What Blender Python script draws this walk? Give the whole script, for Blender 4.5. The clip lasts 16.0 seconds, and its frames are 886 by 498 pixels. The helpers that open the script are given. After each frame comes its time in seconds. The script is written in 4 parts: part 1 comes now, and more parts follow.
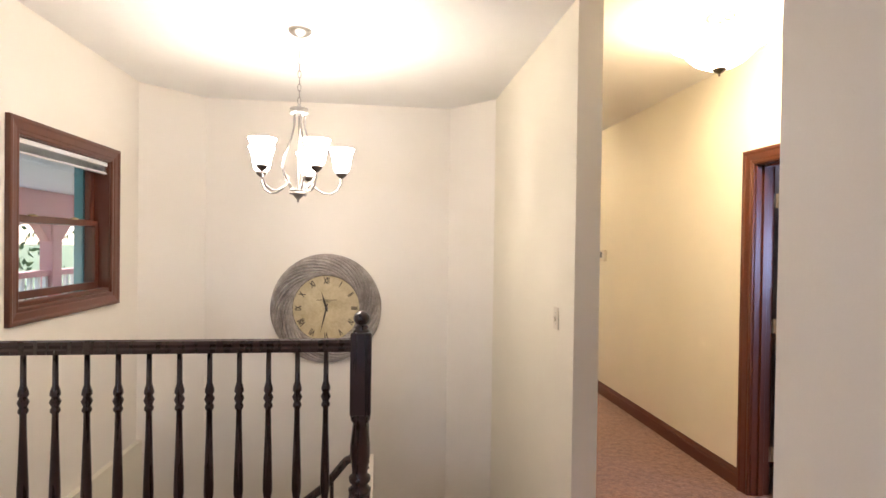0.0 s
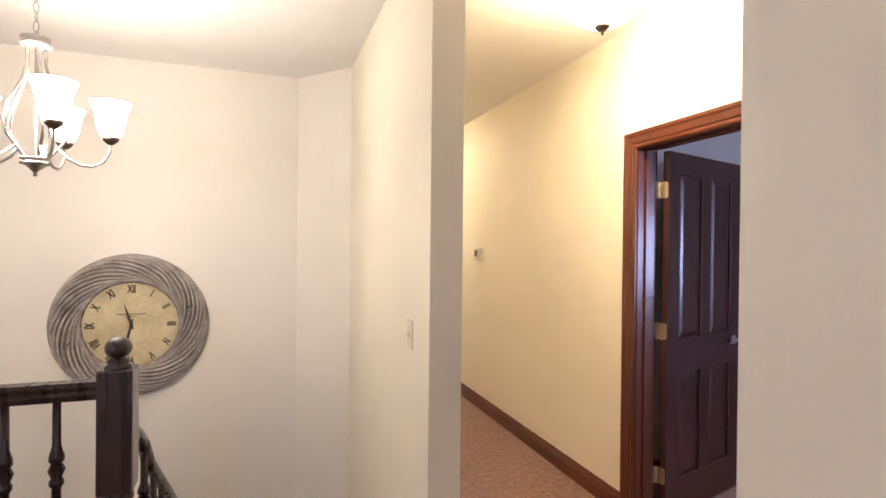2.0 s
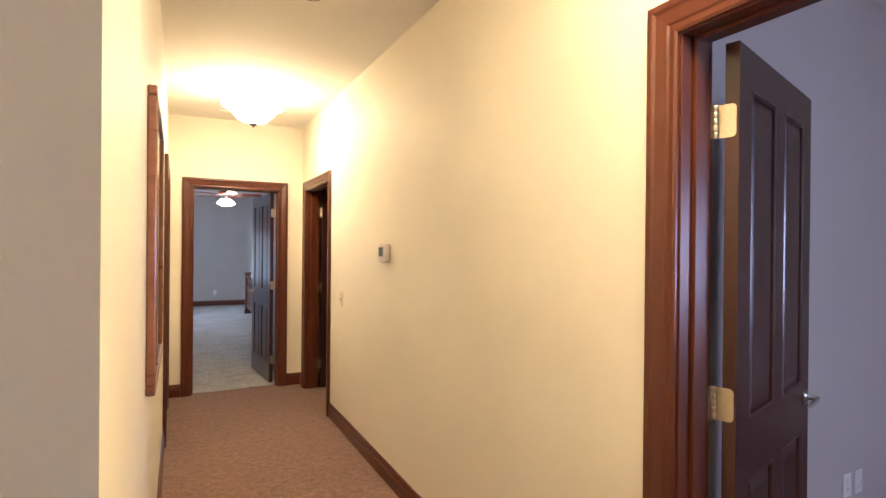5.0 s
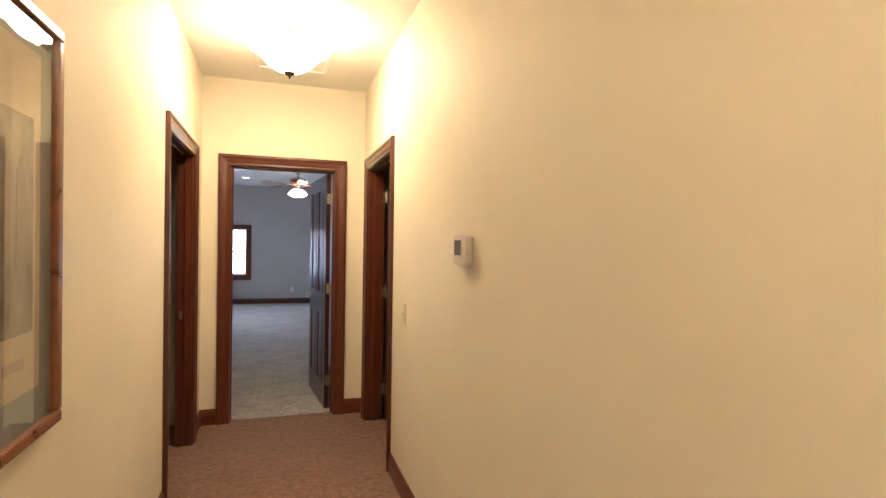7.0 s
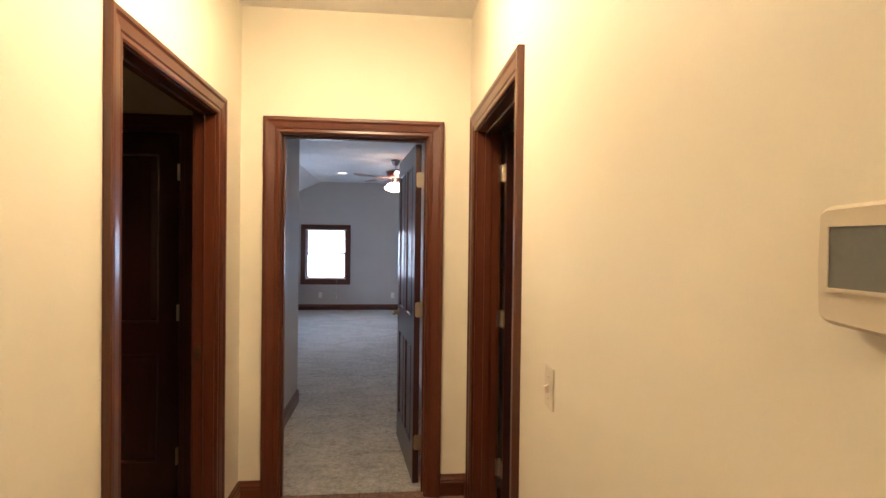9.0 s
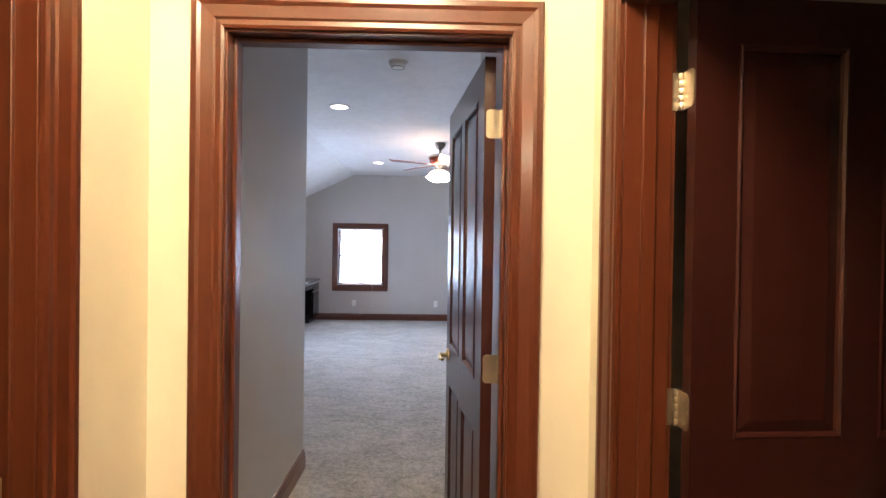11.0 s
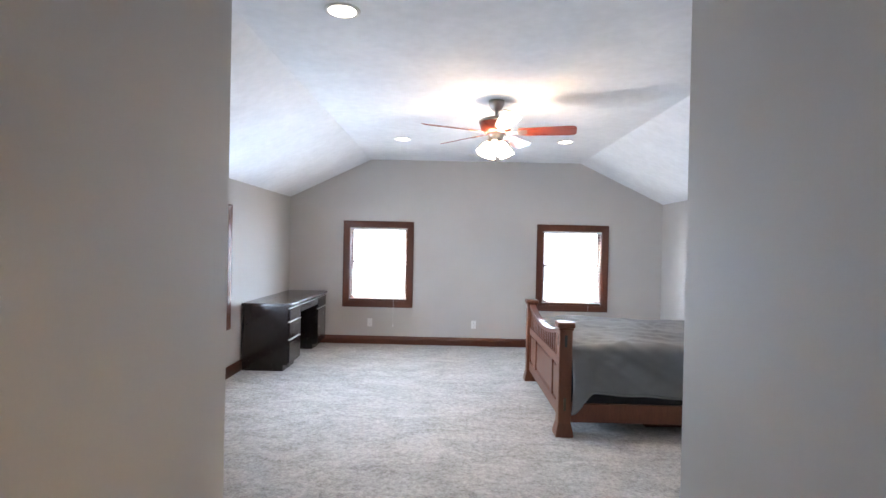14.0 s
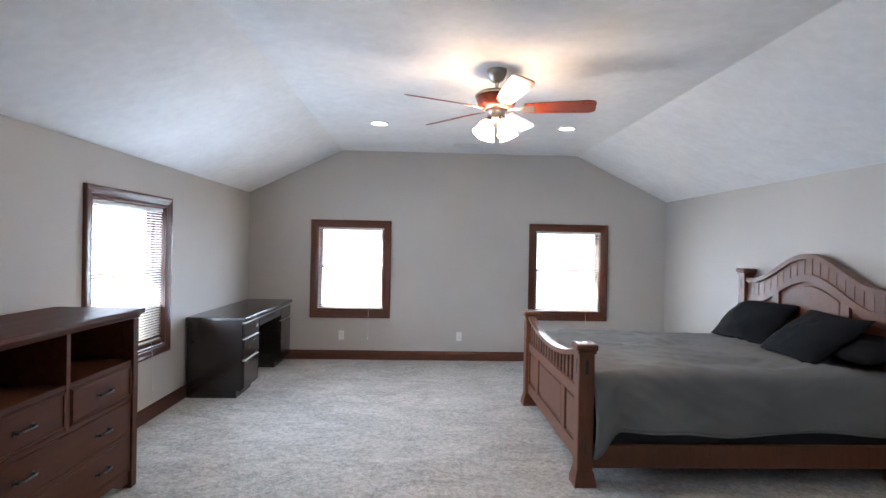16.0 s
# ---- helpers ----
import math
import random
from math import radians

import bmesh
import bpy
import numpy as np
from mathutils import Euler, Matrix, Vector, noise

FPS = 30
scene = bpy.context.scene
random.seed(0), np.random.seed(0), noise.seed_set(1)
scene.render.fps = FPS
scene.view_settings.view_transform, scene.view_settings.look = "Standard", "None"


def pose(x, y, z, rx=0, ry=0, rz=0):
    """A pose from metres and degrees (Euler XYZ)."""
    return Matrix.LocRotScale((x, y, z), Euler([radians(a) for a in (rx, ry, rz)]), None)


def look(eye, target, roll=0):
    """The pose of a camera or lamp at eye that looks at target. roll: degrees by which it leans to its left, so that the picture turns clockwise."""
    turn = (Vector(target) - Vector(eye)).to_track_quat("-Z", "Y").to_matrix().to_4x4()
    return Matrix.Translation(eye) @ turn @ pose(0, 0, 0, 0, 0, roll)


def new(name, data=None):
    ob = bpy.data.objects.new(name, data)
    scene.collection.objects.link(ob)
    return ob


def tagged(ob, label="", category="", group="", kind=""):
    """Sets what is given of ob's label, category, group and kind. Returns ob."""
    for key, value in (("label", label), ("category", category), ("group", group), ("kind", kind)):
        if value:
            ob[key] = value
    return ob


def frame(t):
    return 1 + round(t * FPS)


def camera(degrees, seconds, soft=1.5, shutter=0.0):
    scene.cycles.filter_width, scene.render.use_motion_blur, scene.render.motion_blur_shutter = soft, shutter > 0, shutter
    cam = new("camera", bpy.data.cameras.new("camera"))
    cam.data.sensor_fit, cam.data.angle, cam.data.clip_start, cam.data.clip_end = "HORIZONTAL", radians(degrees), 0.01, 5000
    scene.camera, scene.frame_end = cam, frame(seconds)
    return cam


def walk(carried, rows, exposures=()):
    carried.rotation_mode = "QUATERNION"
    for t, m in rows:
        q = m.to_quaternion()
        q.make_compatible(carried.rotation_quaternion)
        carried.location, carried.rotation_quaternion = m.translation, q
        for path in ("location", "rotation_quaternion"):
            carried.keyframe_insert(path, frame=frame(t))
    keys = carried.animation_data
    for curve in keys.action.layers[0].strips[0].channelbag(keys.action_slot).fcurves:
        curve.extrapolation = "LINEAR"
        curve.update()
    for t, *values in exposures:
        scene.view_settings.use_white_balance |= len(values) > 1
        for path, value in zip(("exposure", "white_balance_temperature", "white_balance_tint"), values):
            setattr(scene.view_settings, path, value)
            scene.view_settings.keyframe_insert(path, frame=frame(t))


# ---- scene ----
cam = camera(81.3, 16.0)
PATH = [
    (0, (0.134, -0.119, 1.520), (0.373, 1.866, 1.500), 0.8),
    (0.5, (0.182, -0.027, 1.494), (0.564, 1.936, 1.484), 0.7),
    (1, (0.286, 0.119, 1.492), (0.782, 2.056, 1.478), 0.7),
    (1.5, (0.400, 0.327, 1.504), (0.992, 2.237, 1.488), 0.6),
    (2, (0.491, 0.498, 1.491), (1.151, 2.386, 1.482), 0.6),
    (2.5, (0.588, 0.734, 1.493), (1.332, 2.590, 1.478), 0.7),
    (3, (0.684, 0.955, 1.492), (1.515, 2.774, 1.479), 0.6),
    (3.5, (0.805, 1.144, 1.491), (1.699, 2.934, 1.477), 0.5),
    (4, (0.945, 1.396, 1.496), (1.868, 3.170, 1.476), 0.6),
    (4.2, (0.995, 1.483, 1.490), (1.922, 3.255, 1.475), 0.6),
    (6.3, (1.563, 2.574, 1.443), (2.334, 4.416, 1.431), 0.7),
    (6.5, (1.591, 2.693, 1.448), (2.319, 4.554, 1.427), 0.8),
    (7, (1.705, 3.051, 1.447), (2.315, 4.955, 1.425), 0.9),
    (7.5, (1.817, 3.400, 1.449), (2.302, 5.340, 1.424), 0.8),
    (8, (1.905, 3.744, 1.449), (2.246, 5.716, 1.427), 0.8),
    (8.5, (1.916, 4.151, 1.443), (2.183, 6.133, 1.417), 0.8),
    (9, (1.948, 4.517, 1.440), (2.155, 6.506, 1.417), 0.7),
    (11.3, (1.932, 6.173, 1.431), (1.962, 8.173, 1.412), 0.7),
    (12, (1.857, 6.701, 1.427), (1.857, 8.701, 1.408), 0.6),
    (12.5, (1.817, 7.097, 1.452), (1.803, 9.097, 1.430), 1.2),
    (13, (1.793, 7.436, 1.461), (1.774, 9.436, 1.443), 1.1),
    (13.5, (1.715, 7.767, 1.466), (1.688, 9.767, 1.442), 1.1),
    (14, (1.660, 8.035, 1.469), (1.634, 10.035, 1.453), 1.2),
    (14.5, (1.650, 8.324, 1.481), (1.626, 10.324, 1.462), 1.1),
    (15, (1.638, 8.552, 1.476), (1.616, 10.552, 1.463), 1.1),
    (15.5, (1.593, 8.755, 1.471), (1.588, 10.755, 1.458), 1.3),
    (16, (1.549, 8.877, 1.473), (1.625, 10.875, 1.465), 1.1),
]
EXPOSURES = [(0, 1.4, 6150, 19), (4, 1.6, 6200, 19), (6.5, 1.15, 6500, 20), (9.2, 1.1, 6600, 21), (11.3, 2.2, 6600, 20), (12.5, 2.65, 6900, 18), (13.2, 2.65, 7000, 17), (14.5, 2.2, 7250, 17), (16, 1.9, 7350, 17)]
walk(cam, [(t, look(eye, target, roll)) for t, eye, target, roll in PATH], EXPOSURES)

# ---- world and sun ----
world = bpy.data.worlds.new("world")
scene.world = world
world.use_nodes = True
wn = world.node_tree.nodes
sky = wn.new("ShaderNodeTexSky")
sky.sky_type, sky.sun_disc = "NISHITA", False
sky.sun_elevation, sky.sun_rotation = radians(48), radians(338)
world.node_tree.links.new(sky.outputs[0], wn["Background"].inputs[0])
wn["Background"].inputs[1].default_value = 0.15
sun = new("sun", bpy.data.lights.new("sun", "SUN"))
sun.data.energy, sun.data.angle, sun.data.color = 5.0, radians(0.5), (1.0, 0.95, 0.88)
sun.matrix_world = look((0, 0, 0), (0.25, -0.62, -0.74))

GLOW = 1.0


def window_light(x, y, z, w, h, tx, ty, power, color=(0.50, 0.72, 1.0), tz=-0.35):
    """The sky's light in a window's opening, turned into the room."""
    d = bpy.data.lights.new("window_light", "AREA")
    d.shape, d.size, d.size_y, d.energy, d.color = "RECTANGLE", w, h, power, color
    d.spread = radians(155)
    ob = new("window_light", d)
    ob.matrix_world = look((x, y, z), (x + tx, y + ty, z + tz))
    return ob


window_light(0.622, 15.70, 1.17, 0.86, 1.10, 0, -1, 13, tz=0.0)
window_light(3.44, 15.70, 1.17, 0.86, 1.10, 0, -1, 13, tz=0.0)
window_light(-0.83, 12.93, 1.18, 0.95, 1.15, 1, 0, 28, tz=0.55)
# Daylight of the window assumed behind the landing, out of view.
window_light(-0.55, -3.24, 1.5, 0.9, 1.2, 0, 1, 9, (0.70, 0.78, 1.0), 0)
window_light(6.05, -0.95, 1.5, 1.1, 1.2, -1, 0, 52, (0.52, 0.62, 1.0), 0)

# ---- materials ----


def nodes_of(name):
    m = bpy.data.materials.new(name)
    m.use_nodes = True
    t = m.node_tree
    return m, t, t.nodes["Principled BSDF"]


def surface(name, a, b, rough=0.5, metal=0.0, scale=6.0, fine=120.0, bump=0.1, dist=0.002, stretch=(1, 1, 1), rand=0.0, coat=0.0, mix_fine=0.35, rough_var=0.1):
    """A mottled surface: colours a and b at two scales of noise, with a fine relief."""
    m, t, p = nodes_of(name)
    n, l = t.nodes, t.links
    tc = n.new("ShaderNodeTexCoord")
    mp = n.new("ShaderNodeMapping")
    mp.inputs["Scale"].default_value = stretch
    l.new(tc.outputs["Object"], mp.inputs["Vector"])
    big, small = n.new("ShaderNodeTexNoise"), n.new("ShaderNodeTexNoise")
    big.inputs["Scale"].default_value, small.inputs["Scale"].default_value = scale, fine
    big.inputs["Detail"].default_value, small.inputs["Detail"].default_value = 4, 5
    for q in (big, small):
        l.new(mp.outputs[0], q.inputs["Vector"])
    add = n.new("ShaderNodeMix")
    add.inputs["Factor"].default_value = mix_fine
    l.new(big.outputs["Fac"], add.inputs["A"])
    l.new(small.outputs["Fac"], add.inputs["B"])
    ramp = n.new("ShaderNodeValToRGB")
    ramp.color_ramp.elements[0].position, ramp.color_ramp.elements[1].position = 0.32, 0.68
    ramp.color_ramp.elements[0].color, ramp.color_ramp.elements[1].color = (*a, 1), (*b, 1)
    l.new(add.outputs["Result"], ramp.inputs[0])
    col = ramp.outputs[0]
    if rand:
        info, hsv = n.new("ShaderNodeObjectInfo"), n.new("ShaderNodeHueSaturation")
        mr = n.new("ShaderNodeMapRange")
        mr.inputs["To Min"].default_value, mr.inputs["To Max"].default_value = 1 - rand, 1 + rand
        l.new(info.outputs["Random"], mr.inputs["Value"])
        l.new(mr.outputs[0], hsv.inputs["Value"])
        l.new(col, hsv.inputs["Color"])
        col = hsv.outputs[0]
    l.new(col, p.inputs["Base Color"])
    rr = n.new("ShaderNodeMapRange")
    rr.inputs["To Min"].default_value, rr.inputs["To Max"].default_value = max(0.02, rough - rough_var), min(1, rough + rough_var)
    l.new(big.outputs["Fac"], rr.inputs["Value"])
    l.new(rr.outputs[0], p.inputs["Roughness"])
    p.inputs["Metallic"].default_value = metal
    p.inputs["Coat Weight"].default_value = coat
    p.inputs["Coat Roughness"].default_value = 0.15
    if bump:
        bm_ = n.new("ShaderNodeBump")
        bm_.inputs["Strength"].default_value, bm_.inputs["Distance"].default_value = bump, dist
        l.new(small.outputs["Fac"], bm_.inputs["Height"])
        l.new(bm_.outputs[0], p.inputs["Normal"])
    return m


def glowing(name, color, strength):
    m, t, p = nodes_of(name)
    p.inputs["Base Color"].default_value = (0.85, 0.83, 0.78, 1)
    p.inputs["Emission Color"].default_value = (*color, 1)
    p.inputs["Emission Strength"].default_value = strength
    p.inputs["Roughness"].default_value = 0.3
    return m


def carpet(name, a, b, strokes=0.4):
    """Cut pile: tufts of a few millimetres, clumps, and broad strokes where the pile leans."""
    m, t, p = nodes_of(name)
    n, l = t.nodes, t.links
    tc = n.new("ShaderNodeTexCoord")
    tuft, clump, stroke = (n.new("ShaderNodeTexNoise") for _ in range(3))
    mp = n.new("ShaderNodeMapping")
    mp.inputs["Scale"].default_value = (1.0, 1.7, 1)
    mp.inputs["Rotation"].default_value = (0, 0, 0.5)
    l.new(tc.outputs["Object"], mp.inputs["Vector"])
    for q, s, d in ((tuft, 80, 3), (clump, 26, 6), (stroke, 2.4, 7)):
        q.inputs["Scale"].default_value, q.inputs["Detail"].default_value = s, d
        l.new(mp.outputs[0] if q is stroke else tc.outputs["Object"], q.inputs["Vector"])
    stroke.inputs["Distortion"].default_value = 1.6
    m1, m2 = n.new("ShaderNodeMix"), n.new("ShaderNodeMix")
    m1.inputs["Factor"].default_value, m2.inputs["Factor"].default_value = 0.5, strokes
    l.new(tuft.outputs["Fac"], m1.inputs["A"])
    l.new(clump.outputs["Fac"], m1.inputs["B"])
    l.new(m1.outputs["Result"], m2.inputs["A"])
    l.new(stroke.outputs["Fac"], m2.inputs["B"])
    ramp = n.new("ShaderNodeValToRGB")
    ramp.color_ramp.elements[0].position, ramp.color_ramp.elements[1].position = 0.36, 0.64
    ramp.color_ramp.elements[0].color, ramp.color_ramp.elements[1].color = (*a, 1), (*b, 1)
    l.new(m2.outputs["Result"], ramp.inputs[0])
    l.new(ramp.outputs[0], p.inputs["Base Color"])
    p.inputs["Roughness"].default_value = 0.97
    p.inputs["Sheen Weight"].default_value = 0.25
    p.inputs["Specular IOR Level"].default_value = 0.1
    bp = n.new("ShaderNodeBump")
    bp.inputs["Strength"].default_value, bp.inputs["Distance"].default_value = 0.9, 0.012
    l.new(m1.outputs["Result"], bp.inputs["Height"])
    l.new(bp.outputs[0], p.inputs["Normal"])
    return m


CREAM = surface("cream_wall_paint", (0.73, 0.68, 0.545), (0.79, 0.735, 0.60), 0.62, fine=170, bump=0.12, dist=0.0015, scale=1.4, mix_fine=0.2)
WHITE = surface("white_wall_paint", (0.77, 0.72, 0.625), (0.82, 0.77, 0.685), 0.62, fine=170, bump=0.12, dist=0.0015, scale=1.4, mix_fine=0.2)
GREY = surface("warm_grey_wall_paint", (0.50, 0.47, 0.44), (0.54, 0.51, 0.48), 0.6, fine=170, bump=0.12, dist=0.0015, scale=1.4, mix_fine=0.2)
CEIL = surface("ceiling_paint", (0.78, 0.76, 0.71), (0.82, 0.80, 0.76), 0.8, fine=60, bump=0.12, dist=0.003, scale=2.0, mix_fine=0.2)
KNOCK = surface("textured_ceiling_plaster", (0.76, 0.77, 0.78), (0.87, 0.88, 0.89), 0.85, scale=3.0, fine=14, bump=0.35, dist=0.008, mix_fine=0.5)
TRIM = surface("cherry_stained_wood", (0.082, 0.019, 0.0075), (0.112, 0.029, 0.0115), 0.30, scale=4, fine=34, stretch=(7, 7, 0.3), bump=0.02, dist=0.001, rand=0.1, coat=0.3, rough_var=0.03, mix_fine=0.5)
TRIMH = surface("cherry_stained_wood_level", (0.082, 0.019, 0.0075), (0.112, 0.029, 0.0115), 0.30, scale=4, fine=34, stretch=(0.3, 0.3, 7), bump=0.02, dist=0.001, rand=0.1, coat=0.3, rough_var=0.03, mix_fine=0.5)
LEAF = surface("dark_cherry_door_wood", (0.038, 0.009, 0.0072), (0.050, 0.0125, 0.0092), 0.33, scale=4, fine=34, stretch=(7, 7, 0.3), bump=0.01, dist=0.0006, rand=0.1, coat=0.3, rough_var=0.03, mix_fine=0.5)
DARKRAIL = surface("dark_mahogany_varnish", (0.016, 0.006, 0.005), (0.028, 0.010, 0.0075), 0.28, scale=5, fine=40, stretch=(6, 6, 0.4), bump=0.04, dist=0.001, rand=0.1, coat=0.5)
BEDWOOD = surface("brown_cherry_bed_wood", (0.110, 0.033, 0.014), (0.172, 0.056, 0.024), 0.42, scale=4, fine=30, stretch=(6, 6, 1), bump=0.02, dist=0.001, rand=0.1, coat=0.08, rough_var=0.03, mix_fine=0.5)
DRESSWOOD = surface("brown_stained_dresser_wood", (0.060, 0.017, 0.008), (0.105, 0.032, 0.015), 0.5, scale=4, fine=30, stretch=(6, 1, 6), bump=0.05, dist=0.001, rand=0.1, coat=0.0)
BLACKWOOD = surface("black_stained_desk_wood", (0.010, 0.007, 0.007), (0.022, 0.014, 0.014), 0.24, scale=4, fine=40, stretch=(6, 1, 6), bump=0.03, dist=0.001, coat=0.4)
HALLCARPET = carpet("brown_carpet_pile", (0.12, 0.062, 0.042), (0.30, 0.175, 0.125), 0.12)
ROOMCARPET = carpet("grey_carpet_pile", (0.20, 0.195, 0.18), (0.58, 0.565, 0.54), 0.3)
BRASS = surface("aged_brass", (0.55, 0.42, 0.22), (0.70, 0.56, 0.32), 0.3, 1.0, bump=0)
NICKEL = surface("brushed_nickel", (0.36, 0.34, 0.31), (0.46, 0.44, 0.41), 0.32, 1.0, bump=0)
HINGE = surface("satin_brass_hinge", (0.60, 0.53, 0.40), (0.72, 0.65, 0.52), 0.32, 1.0, bump=0)
BRONZE = surface("dark_bronze", (0.10, 0.08, 0.06), (0.16, 0.13, 0.10), 0.35, 1.0, bump=0)
PEWTER = surface("black_pewter", (0.05, 0.05, 0.05), (0.10, 0.10, 0.095), 0.4, 0.8, bump=0)
PLASTIC = surface("ivory_plastic", (0.62, 0.55, 0.42), (0.66, 0.59, 0.46), 0.35, bump=0)
WPLASTIC = surface("white_plastic", (0.78, 0.77, 0.75), (0.82, 0.81, 0.79), 0.35, bump=0)
DARK = surface("dark_slot", (0.02, 0.02, 0.02), (0.03, 0.03, 0.03), 0.6, bump=0)
SCREEN = surface("grey_display", (0.16, 0.17, 0.16), (0.20, 0.21, 0.19), 0.15, bump=0)
BLIND = surface("white_blind_slat", (0.80, 0.80, 0.80), (0.84, 0.84, 0.84), 0.4, bump=0)
SHEET = surface("grey_cotton_cover", (0.18, 0.19, 0.20), (0.235, 0.245, 0.255), 0.9, scale=3, fine=300, bump=0.15, dist=0.001)
SKIRT = surface("charcoal_bed_skirt", (0.028, 0.030, 0.038), (0.042, 0.044, 0.052), 0.95, fine=300, bump=0.1, dist=0.001)
PILLOW = surface("black_pillow_cotton", (0.006, 0.0065, 0.008), (0.012, 0.0125, 0.015), 0.9, fine=300, bump=0.15, dist=0.001)
FANWOOD = surface("red_cherry_fan_blade", (0.22, 0.030, 0.012), (0.34, 0.055, 0.020), 0.3, scale=4, fine=40, stretch=(1, 8, 8), bump=0.02, dist=0.001, coat=0.4)
CLOCKRIM = surface("silvered_cane", (0.22, 0.19, 0.165), (0.46, 0.41, 0.37), 0.5, 0.25, scale=12, fine=80, bump=0.2, dist=0.001, rand=0.1)
CLOCKFACE = surface("aged_paper_dial", (0.44, 0.35, 0.19), (0.66, 0.56, 0.36), 0.7, scale=7, fine=60, bump=0.05, mix_fine=0.3)
INK = surface("dark_brown_ink", (0.03, 0.022, 0.015), (0.05, 0.036, 0.024), 0.6, bump=0)
DOME = glowing("lit_frosted_glass", (1.0, 0.80, 0.50), 20.0 * GLOW)
TULIP = glowing("lit_tulip_glass", (1.0, 0.90, 0.74), 19.0 * GLOW)
FANBULB = glowing("lit_fan_glass", (1.0, 0.80, 0.60), 13.0 * GLOW)
CAN = glowing("lit_recessed_lens", (1.0, 0.93, 0.82), 3.0 * GLOW)
PICFRAME = surface("walnut_picture_moulding", (0.15, 0.05, 0.02), (0.28, 0.11, 0.05), 0.3, scale=4, fine=40, stretch=(5, 1, 5), bump=0.05, coat=0.3)
MATBOARD = surface("grey_green_mat_board", (0.30, 0.31, 0.28), (0.33, 0.34, 0.31), 0.9, bump=0.03)
PAPER = surface("cream_poster_paper", (0.58, 0.47, 0.31), (0.64, 0.52, 0.36), 0.8, bump=0)
PRINT = surface("faded_street_print", (0.10, 0.085, 0.07), (0.46, 0.38, 0.28), 0.8, scale=9, fine=34, bump=0, stretch=(1, 1.5, 0.6))
PRINTROOF = surface("print_dark_building", (0.18, 0.14, 0.11), (0.34, 0.27, 0.20), 0.8, scale=14, bump=0)
PRINTTEXT = surface("print_lettering", (0.44, 0.33, 0.25), (0.48, 0.36, 0.28), 0.8, bump=0)
PORCH = surface("pink_porch_paint", (0.60, 0.27, 0.27), (0.68, 0.33, 0.33), 0.6, bump=0.03)
PORCHCEIL = surface("pale_porch_ceiling", (0.76, 0.78, 0.78), (0.82, 0.84, 0.84), 0.7, bump=0.03)
TEAL = surface("teal_shutter_paint", (0.10, 0.30, 0.34), (0.14, 0.36, 0.40), 0.5, bump=0.03)
GRASS = surface("lawn_grass", (0.05, 0.09, 0.03), (0.10, 0.16, 0.05), 0.95, scale=3, fine=50, bump=0.4, dist=0.03)
FOLIAGE = surface("tree_leaf", (0.04, 0.085, 0.025), (0.10, 0.17, 0.05), 0.7, rand=0.15, bump=0)
BARK = surface("grey_bark", (0.10, 0.08, 0.06), (0.18, 0.15, 0.12), 0.9, stretch=(4, 4, 1), bump=0.5, dist=0.01)
STAIRCARPET = HALLCARPET
for cloth in (SHEET, SKIRT, PILLOW, DRESSWOOD):
    cloth.node_tree.nodes["Principled BSDF"].inputs["Specular IOR Level"].default_value = 0.15
GLASS, gt, gp = nodes_of("window_glass")
gp.inputs["Transmission Weight"].default_value, gp.inputs["Roughness"].default_value, gp.inputs["IOR"].default_value = 1.0, 0.0, 1.45
gp.inputs["Base Color"].default_value = (0.97, 0.985, 0.98, 1)

# ---- building helpers ----


def part(name, bm, material, parent=None, label="", m=None, smooth=False):
    me = bpy.data.meshes.new(name)
    if smooth:
        for f in bm.faces:
            f.smooth = True
    bm.to_mesh(me)
    bm.free()
    me.materials.append(material)
    ob = new(name, me)
    if parent:
        ob.parent = parent
    if m is not None:
        ob.matrix_basis = m
    if label:
        ob["label"] = label
    return ob


def thing(name, label, category, x=0, y=0, z=0, rz=0, group="", kind=""):
    ob = new(name)
    ob.empty_display_size = 0.1
    ob.matrix_basis = pose(x, y, z, 0, 0, rz)
    return tagged(ob, label, category, group, kind)


def box(lo, hi, bevel=0.0, bm=None, seg=1):
    bm = bm or bmesh.new()
    r = bmesh.ops.create_cube(bm, size=1)
    lo, hi = Vector(lo), Vector(hi)
    bmesh.ops.scale(bm, vec=hi - lo, verts=r["verts"])
    bmesh.ops.translate(bm, vec=(lo + hi) / 2, verts=r["verts"])
    if bevel:
        es = list({e for v in r["verts"] for e in v.link_edges})
        bmesh.ops.bevel(bm, geom=es, offset=bevel, segments=seg, affect="EDGES", profile=0.5)
    return bm


def boxes(*specs, bevel=0.0):
    bm = bmesh.new()
    for lo, hi in specs:
        box(lo, hi, bevel, bm)
    return bm


def lathe(profile, n=20, bm=None, at=(0, 0, 0)):
    """A turned body: profile of (radius, height), from the bottom up."""
    bm = bm or bmesh.new()
    rings = []
    for r, z in profile:
        rings.append([bm.verts.new((at[0] + r * math.cos(2 * math.pi * k / n), at[1] + r * math.sin(2 * math.pi * k / n), at[2] + z)) for k in range(n)])
    for a, b in zip(rings, rings[1:]):
        for k in range(n):
            bm.faces.new((a[k], a[(k + 1) % n], b[(k + 1) % n], b[k]))
    bm.faces.new(rings[0][::-1])
    bm.faces.new(rings[-1])
    bmesh.ops.recalc_face_normals(bm, faces=bm.faces)
    return bm


